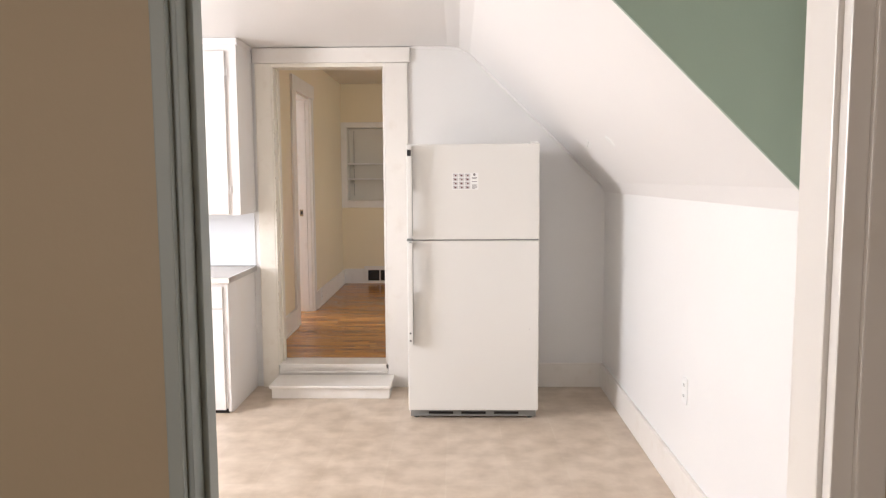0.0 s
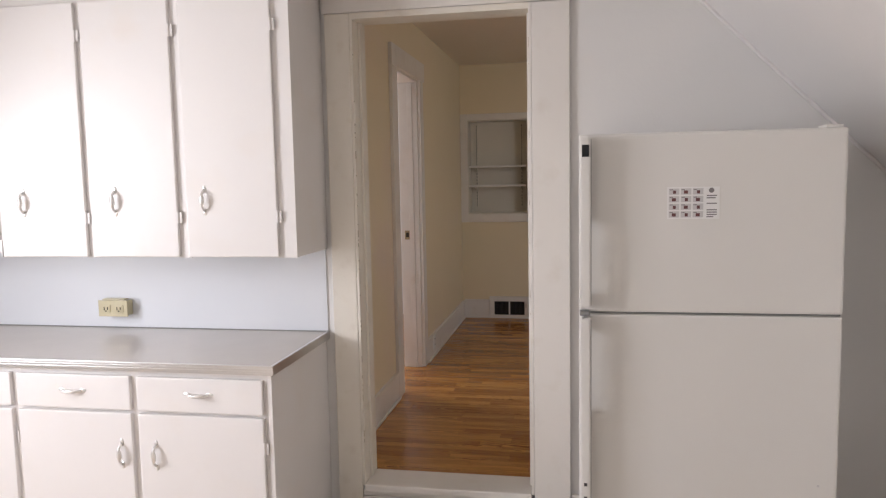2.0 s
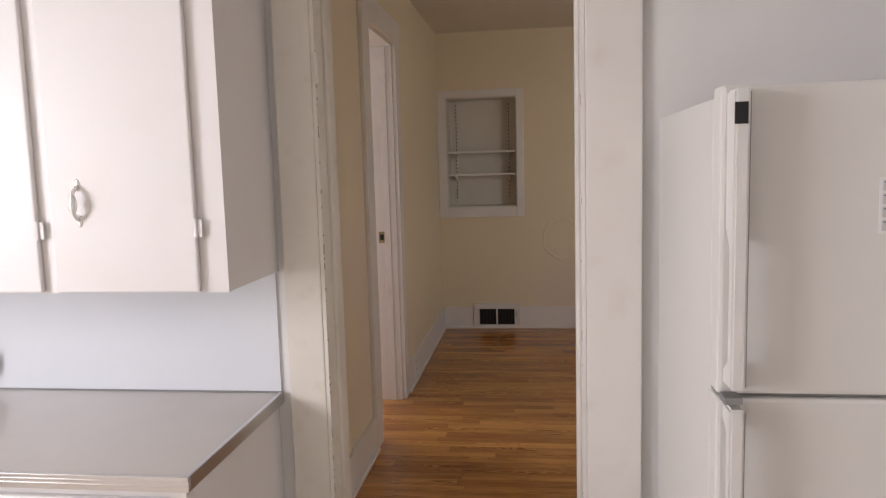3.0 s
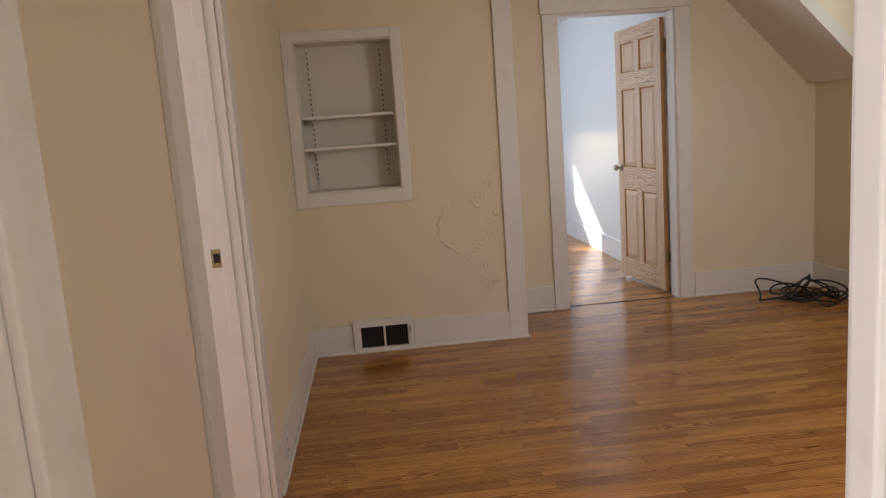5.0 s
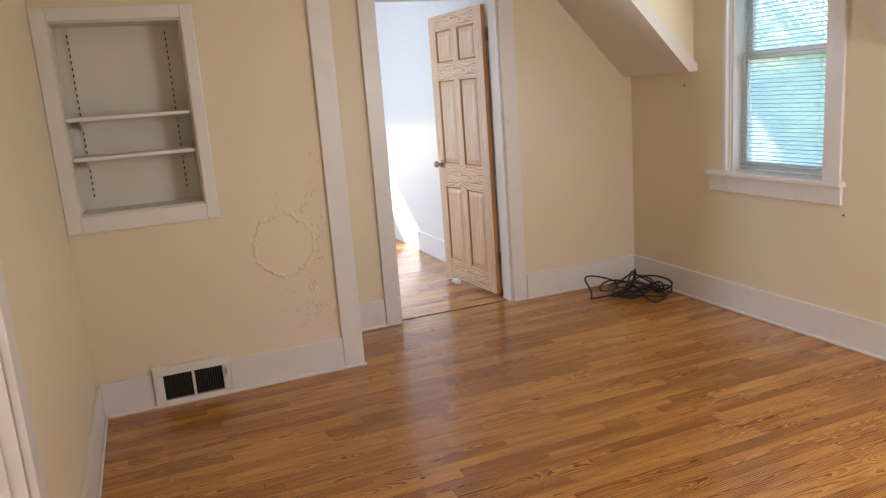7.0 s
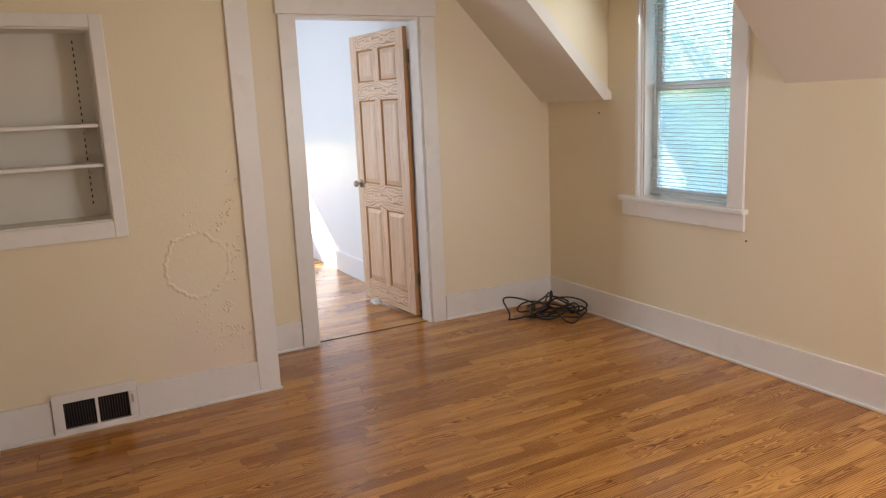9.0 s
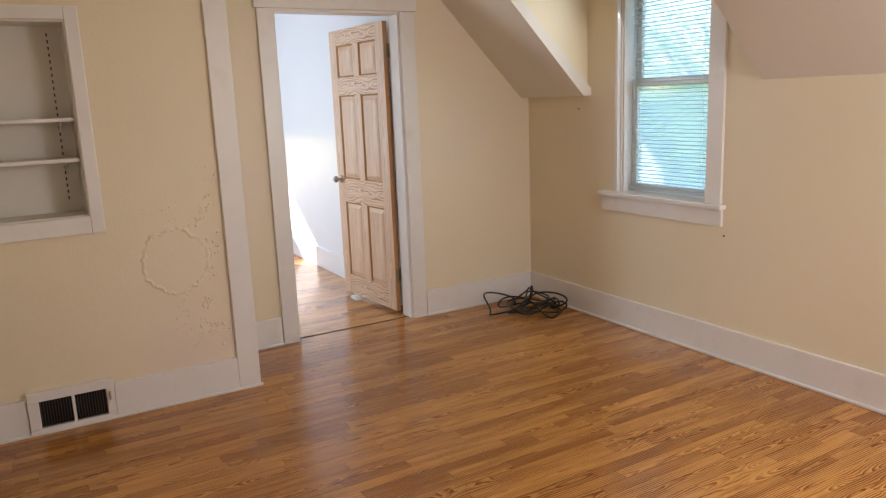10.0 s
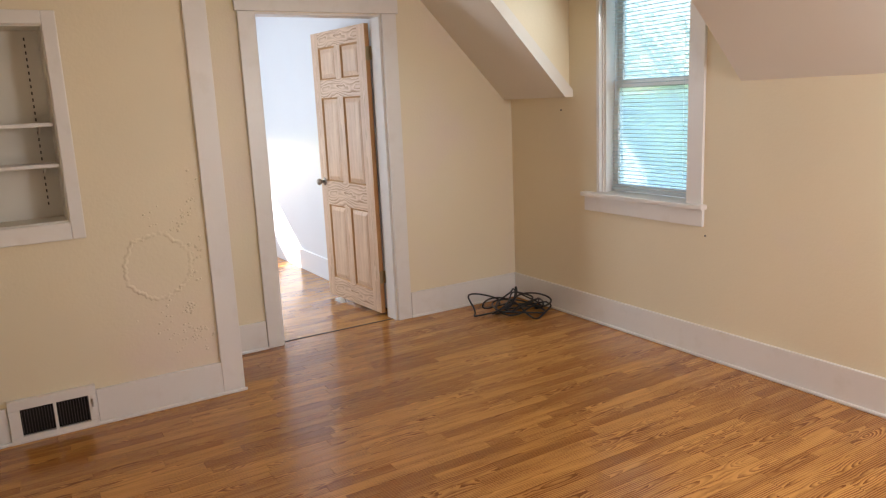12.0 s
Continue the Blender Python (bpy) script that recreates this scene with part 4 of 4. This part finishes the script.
LOW = [(-1.075, -1.617), (-1.617, -2.14), (-2.14, -2.66), (-2.66, -3.39)]
CY = 4.42
for i, (b, a) in enumerate(LOW):
    c = thing("base_cabinet", ((a + b) / 2, 4.7, 0), "white painted wooden base cabinet with drawer and door", "cabinet", "kitchen base cabinets")
    part("body", boxes((a, b, CY + 0.02, KB - 0.002, 0.03, 0.83)), CAB, c)
    # dark strip painting the shade in the gap at the floor
    part("toe_shade", boxes((a, b, CY + 0.012, CY + 0.02, 0, 0.03)), DARK, c, "dark strip for the shade under the cabinet doors")
    part("rail", boxes((a, b, CY + 0.006, CY + 0.02, 0.805, 0.83), (a, b, CY + 0.006, CY + 0.02, 0.645, 0.675), (b - 0.022, b, CY + 0.005, CY + 0.02, 0.03, 0.83), (a, a + 0.022, CY + 0.005, CY + 0.02, 0.03, 0.83)), CAB, c)
    d = part("drawer_front", boxes((a + 0.014, b - 0.014, CY - 0.014, CY + 0.006, 0.672, 0.806), bevel=0.005), CAB, c)
    pull((a + b) / 2, CY - 0.014, 0.745, False, d)
    d = part("door", boxes((a + 0.014, b - 0.014, CY - 0.014, CY + 0.006, 0.026, 0.660), bevel=0.005), CAB, c)
    if i == 0:
        pull(a + 0.085, CY - 0.014, 0.50, True, d)
        hx = b - 0.014
        for z in (0.545, 0.10):
            hinge(hx, CY - 0.006, z, d)
    else:
        pull(b - 0.06 if i % 2 else a + 0.085, CY - 0.014, 0.50, True, d)
        for z in (0.545, 0.10):
            hinge(a + 0.010, CY - 0.006, z, d)
side = thing("cabinet_end_panel", (-1.066, 4.7, 0), "white painted end panel of the base cabinets", "panel")
part("panel", boxes((-1.075, -1.056, CY + 0.0, KB - 0.001, 0.014, 0.83), (-1.073, -1.058, CY + 0.03, KB - 0.001, 0, 0.014), bevel=0.002), CAB, side)
ct = thing("worktop", (-2.2, 4.7, 0.82), "grey laminate worktop with a ribbed steel edge", "worktop")
part("top", boxes((-3.39, -1.052, CY - 0.012, KB - 0.001, 0.832, 0.861)), COUNTER, ct)
part("edge_band", boxes((-3.39, -1.040, CY - 0.020, CY - 0.012, 0.828, 0.8635), (-1.052, -1.040, CY - 0.012, KB - 0.001, 0.828, 0.8635), bevel=0.002), STEEL, ct, "polished steel edge strip")
part("edge_rib", boxes((-3.39, -1.038, CY - 0.0225, CY - 0.0195, 0.840, 0.843), (-3.39, -1.038, CY - 0.0225, CY - 0.0195, 0.850, 0.853)), STEEL, ct)
part("caulk_joint", boxes((-3.39, -1.04, KB - 0.012, KB - 0.008, 0.861, 0.866)), SEAL, ct, "dark joint at the wall")
bs = thing("backsplash", (-2.2, KB, 1.0), "glossy white painted backsplash board above the worktop", "backsplash", "", "structure")
part("board", boxes((-3.39, -1.045, KB - 0.008, KB - 0.001, 0.862, 1.236)), BLUEW, bs)
UY = 4.66
uc = thing("wall_cabinet", (-1.7, 4.85, 1.235), "white painted wall cabinet with three tall doors", "cabinet")
part("body", boxes((-2.36, -1.036, UY + 0.012, KB - 0.001, 1.236, 2.325)), CAB, uc)
part("face_frame", boxes((-1.118, -1.032, UY, UY + 0.012, 1.236, 2.325), (-2.362, -1.118, UY, UY + 0.012, 2.265, 2.325), (-2.362, -2.33, UY, UY + 0.012, 1.236, 2.265), (-1.54, -1.485, UY, UY + 0.012, 1.236, 2.265), (-1.955, -1.905, UY, UY + 0.012, 1.236, 2.265)), CAB, uc)
for a, b in ((-2.345, -1.945), (-1.918, -1.530), (-1.488, -1.103)):
    d = part("door", boxes((a, b, UY - 0.018, UY - 0.001, 1.240, 2.272), bevel=0.005), CAB, uc)
    pull(a + (0.115 if a < -1.6 else 0.08), UY - 0.018, 1.468, True, d)
    for z in (2.14, 1.40):
        hinge(b + 0.002, UY - 0.010, z, d)
part("crown", prism([(UY + 0.002, 2.308), (UY - 0.007, 2.312), (UY - 0.009, 2.325), (UY - 0.020, 2.338), (UY - 0.022, 2.350), (UY + 0.03, 2.350), (UY + 0.03, 2.308)], "x", -2.40, -1.022), CAB, uc, "stepped crown moulding")
part("crown_return", prism([(-1.036, 2.325), (-1.030, 2.33), (-1.022, 2.345), (-1.022, 2.350), (-1.05, 2.350), (-1.05, 2.325)], "y", UY + 0.03, KB - 0.03), CAB, uc)
os_ = thing("open_shelf_unit", (-2.7, 4.85, 1.235), "white open corner shelves under the slope with scalloped valance", "shelf")
for z, xe in ((1.972, -2.72), (1.738, -2.95), (1.532, -3.16), (1.312, -3.36)):
    part("shelf", boxes((xe, -2.363, UY + 0.012, KB - 0.002, z - 0.02, z), bevel=0.002), CAB, os_)
part("back", prism([(-2.363, 1.262), (-3.36, 1.262), (-3.36, 1.45), (-2.50, 2.27), (-2.363, 2.33)], "y", KB - 0.012, KB - 0.003), INNER, os_)
scal = [(-2.363, 1.311)]
xs = -2.363
for k in range(9):
    for j in range(7):
        a = math.pi * j / 6
        scal.append((xs - 0.055 * (1 - math.cos(a)) , 1.238 + 0.030 * abs(math.sin(a)) ** 0.8 ))
    xs -= 0.11
scal.append((xs, 1.311))
part("valance", prism(scal, "y", UY - 0.004, UY + 0.01), CAB, os_, "scalloped valance")
part("sloped_trim", prism([(-2.362, 2.350), (-2.45, 2.330), (-3.37, 1.42), (-3.37, 1.335), (-2.44, 2.258), (-2.362, 2.295)], "y", UY - 0.03, UY + 0.01), CAB, os_, "moulding following the roof slope")

# ---- outlets ----
o = thing("outlet", (-2.12, KB, 0.96), "ivory surface-mounted double outlet box", "outlet")
part("box", boxes((-2.145, -2.005, KB - 0.055, KB - 0.008, 0.928, 0.996), bevel=0.006), IVORY, o)
part("cover", boxes((-2.15, -2.0, KB - 0.062, KB - 0.055, 0.924, 1.0), bevel=0.003), IVORY, o)
part("cover_lid", boxes((-2.13, -2.02, KB - 0.058, KB - 0.02, 1.001, 1.006)), IVORY, o)
for x in (-2.108, -2.042):
    s = part("socket", boxes((x - 0.022, x + 0.022, KB - 0.066, KB - 0.061, 0.944, 0.980), bevel=0.004), IVORY, o)
    part("slots", boxes((x - 0.010, x - 0.007, KB - 0.068, KB - 0.0655, 0.954, 0.970), (x + 0.007, x + 0.010, KB - 0.068, KB - 0.0655, 0.956, 0.970), (x - 0.003, x + 0.003, KB - 0.068, KB - 0.0655, 0.948, 0.953)), DARK, s)


def wall_outlet(x, y, z, sx):
    """Small duplex outlet on a wall facing sx along x."""
    q = thing("outlet", (x, y, z), "white duplex wall outlet with plate", "outlet")
    part("plate", boxes((x, x + sx * 0.006, y - 0.036, y + 0.036, z - 0.058, z + 0.058), bevel=0.002), WHITEP, q)
    for dz in (-0.024, 0.024):
        s = part("socket", boxes((x + sx * 0.006, x + sx * 0.008, y - 0.017, y + 0.017, z + dz - 0.015, z + dz + 0.015), bevel=0.0006), WHITEP, q)
        part("slots", boxes((x + sx * 0.008, x + sx * 0.0086, y - 0.008, y - 0.005, z + dz - 0.006, z + dz + 0.006), (x + sx * 0.008, x + sx * 0.0086, y + 0.005, y + 0.008, z + dz - 0.006, z + dz + 0.006)), DARK, s)


wall_outlet(KXR, 3.18, 0.52, -1)
wall_outlet(HX + 0.02, 7.43, 0.275, 1)
# filled spots with screw holes on the slope
for x, y, z, r in ((1.117, 4.244, 1.6465, 0.022), (1.101, 4.119, 1.6625, 0.026), (1.119, 3.63, 1.6445, 0.036)):
    pt = thing("patch_spot", (x, y, z), "white filler spot with a screw hole on the sloped ceiling", "wall patch")
    tilt = Matrix.Translation((x, y, z)) @ Matrix.Rotation(radians(44.7), 4, "Y")
    bm = bmesh.new()
    bmesh.ops.create_uvsphere(bm, u_segments=20, v_segments=8, radius=r, matrix=tilt @ Matrix.Diagonal((1.0, 1.3, 0.1, 1)))
    part("filler", bm, WHITEP, pt, smooth=True)
    bm = bmesh.new()
    bmesh.ops.create_uvsphere(bm, u_segments=10, v_segments=6, radius=0.006, matrix=tilt @ Matrix.Diagonal((0.8, 1.3, 0.7, 1)))
    part("screw_hole", bm, SEAL, pt, "dark screw hole", smooth=True)

# small dark nail holes on the window wall
nh = thing("nail", (RX, 7.84, 0.86), "small dark nail in the cream wall", "nail")
part("shank", cyl(bmesh.new(), (RX + 0.01, 7.84, 0.865), (RX - 0.006, 7.84, 0.865), 0.005, 8), INK, nh)
nh = thing("nail", (RX, 9.05, 1.56), "small dark nail in the cream wall", "nail")
part("shank", cyl(bmesh.new(), (RX + 0.01, 9.05, 1.57), (RX - 0.006, 9.05, 1.57), 0.005, 8), INK, nh)

# ---- outside ----
gm = bmesh.new()
bmesh.ops.create_grid(gm, x_segments=1, y_segments=1, size=900, matrix=Matrix.Translation((0, 0, -3.2)))
tagged(link("ground", gm, GRASS), "green lawn around the house", "ground", "", "structure")
nb = thing("neighbour_house", (29, 31, -3.2), "pale blue sided house with a dark gabled roof", "house")
part("wall", prism([(28.8, -3.2), (33.4, -3.2), (33.4, -1.5), (31.1, 0.9), (28.8, -1.5)], "x", 24.5, 34.0), SIDING, nb)
part("roof", prism([(28.3, -1.95), (31.1, 0.92), (33.9, -1.95), (33.9, -1.65), (31.1, 1.25), (28.3, -1.65)], "x", 24.0, 34.4), ROOF, nb)
w = part("window", boxes((24.42, 24.52, 30.6, 31.6, -2.2, -0.9)), TRIM, nb)
part("pane", boxes((24.38, 24.43, 30.7, 31.5, -2.1, -1.0)), DARK, w)


def tree(x, y, h, seed, spread):
    r = random.Random(seed)
    t = thing("tree", (x, y, -3.2), "leafy green deciduous tree outside the window", "tree", "trees outside")
    bm = bmesh.new()
    cyl(bm, (x, y, -3.2), (x + 0.2, y, h * 0.45 - 3.2), 0.22, 10, 0.14)
    tips = []
    for k in range(11):
        a, z = r.uniform(0, 6.28), h * r.uniform(0.3, 0.5) - 3.2
        q = (x + spread * r.uniform(0.4, 0.9) * math.cos(a), y + spread * r.uniform(0.4, 0.9) * math.sin(a), z + h * r.uniform(0.15, 0.5))
        cyl(bm, (x + 0.15, y, z), q, 0.07, 6, 0.02)
        tips.append(q)
    part("trunk", bm, BARK, t)
    verts, faces = [], []
    for k in range(4200):
        tip = r.choice(tips)
        u = r.uniform(-0.35, 1.0)
        c = Vector((x, y, h * 0.34 - 3.2)).lerp(Vector(tip), max(0.2, u)) + Vector((r.gauss(0, 0.8), r.gauss(0, 0.8), r.gauss(0, 0.7)))
        d1 = Vector((r.gauss(0, 1), r.gauss(0, 1), r.gauss(0, 0.6))).normalized()
        d2 = d1.cross(Vector((r.gauss(0, 1), r.gauss(0, 1), r.gauss(0, 1)))).normalized()
        s = r.uniform(0.06, 0.11)
        i = len(verts)
        verts += [c - d1 * s, c + d2 * s * 0.45, c + d1 * s, c - d2 * s * 0.45]
        faces.append((i, i + 1, i + 2, i + 3))
    me = bpy.data.meshes.new("crown")
    me.from_pydata([tuple(v) for v in verts], [], faces)
    me.materials.append(LEAF)
    ob = new("crown", me)
    ob.parent = t
    ob.matrix_parent_inverse = t.matrix_basis.inverted()


tree(17.0, 19.6, 8.0, 3, 2.8)
tree(22.0, 24.2, 8.5, 4, 3.2)
tree(30.0, 37.5, 12.0, 6, 4.5)
tree(28.0, 28.5, 9.5, 9, 3.8)

# ---- oak strips ----
rng = random.Random(8)


def plank_mesh(length):
    bm = boxes((0, length, 0, PW - 0.0012, -0.012, 0.0))
    me = bpy.data.meshes.new("plank")
    bm.to_mesh(me)
    bm.free()
    me.materials.append(OAK)
    return me


shared = {}
singles = []
rest_v, rest_f = [], []


def add_joined(x, y, length):
    i = len(rest_v)
    x1, y1, z0, z1 = x + length, y + PW - 0.0012, F - 0.012, F
    rest_v.extend([(x, y, z0), (x1, y, z0), (x1, y1, z0), (x, y1, z0), (x, y, z1), (x1, y, z1), (x1, y1, z1), (x, y1, z1)])
    for q in ((4, 5, 6, 7), (0, 1, 5, 4), (1, 2, 6, 5), (2, 3, 7, 6), (3, 0, 4, 7)):
        rest_f.append(tuple(i + c for c in q))


row = 0
y = PY
while y < 13.0:
    in_side = y < 9.1
    lo = HX - 2.9 if HY0 - 0.6 < y < HY1 + 1.6 and in_side else (HX if y < W1 else (BX if y < W2 else -1.1))
    hi = DX1 - 0.012 if y < LB + 0.01 else RX if y < W2 + 0.05 else 1.69
    x = lo - rng.uniform(0, 0.5)
    while x < hi:
        length = rng.choice((0.3, 0.42, 0.55, 0.7, 0.85))
        a, b = max(x, lo), min(x + length - 0.0012, hi)
        if b - a > 0.01:
            near = 5.7 < y < 8.6 and -1.0 < a < 2.4 and abs(b - a - (length - 0.0012)) < 1e-6
            if near and len(singles) < 300:
                if length not in shared:
                    shared[length] = plank_mesh(length - 0.0012)
                ob = new("plank", shared[length])
                ob.parent = living_floor
                ob.location = (a, y, F)
                singles.append(ob)
            else:
                add_joined(a, y, b - a)
        x += length
    y += PW
    row += 1
me = bpy.data.meshes.new("planks")
me.from_pydata(rest_v, [], rest_f)
me.materials.append(OAK_J)
ob = new("planks", me)
ob.parent = living_floor
tagged(ob, kind="stuff")
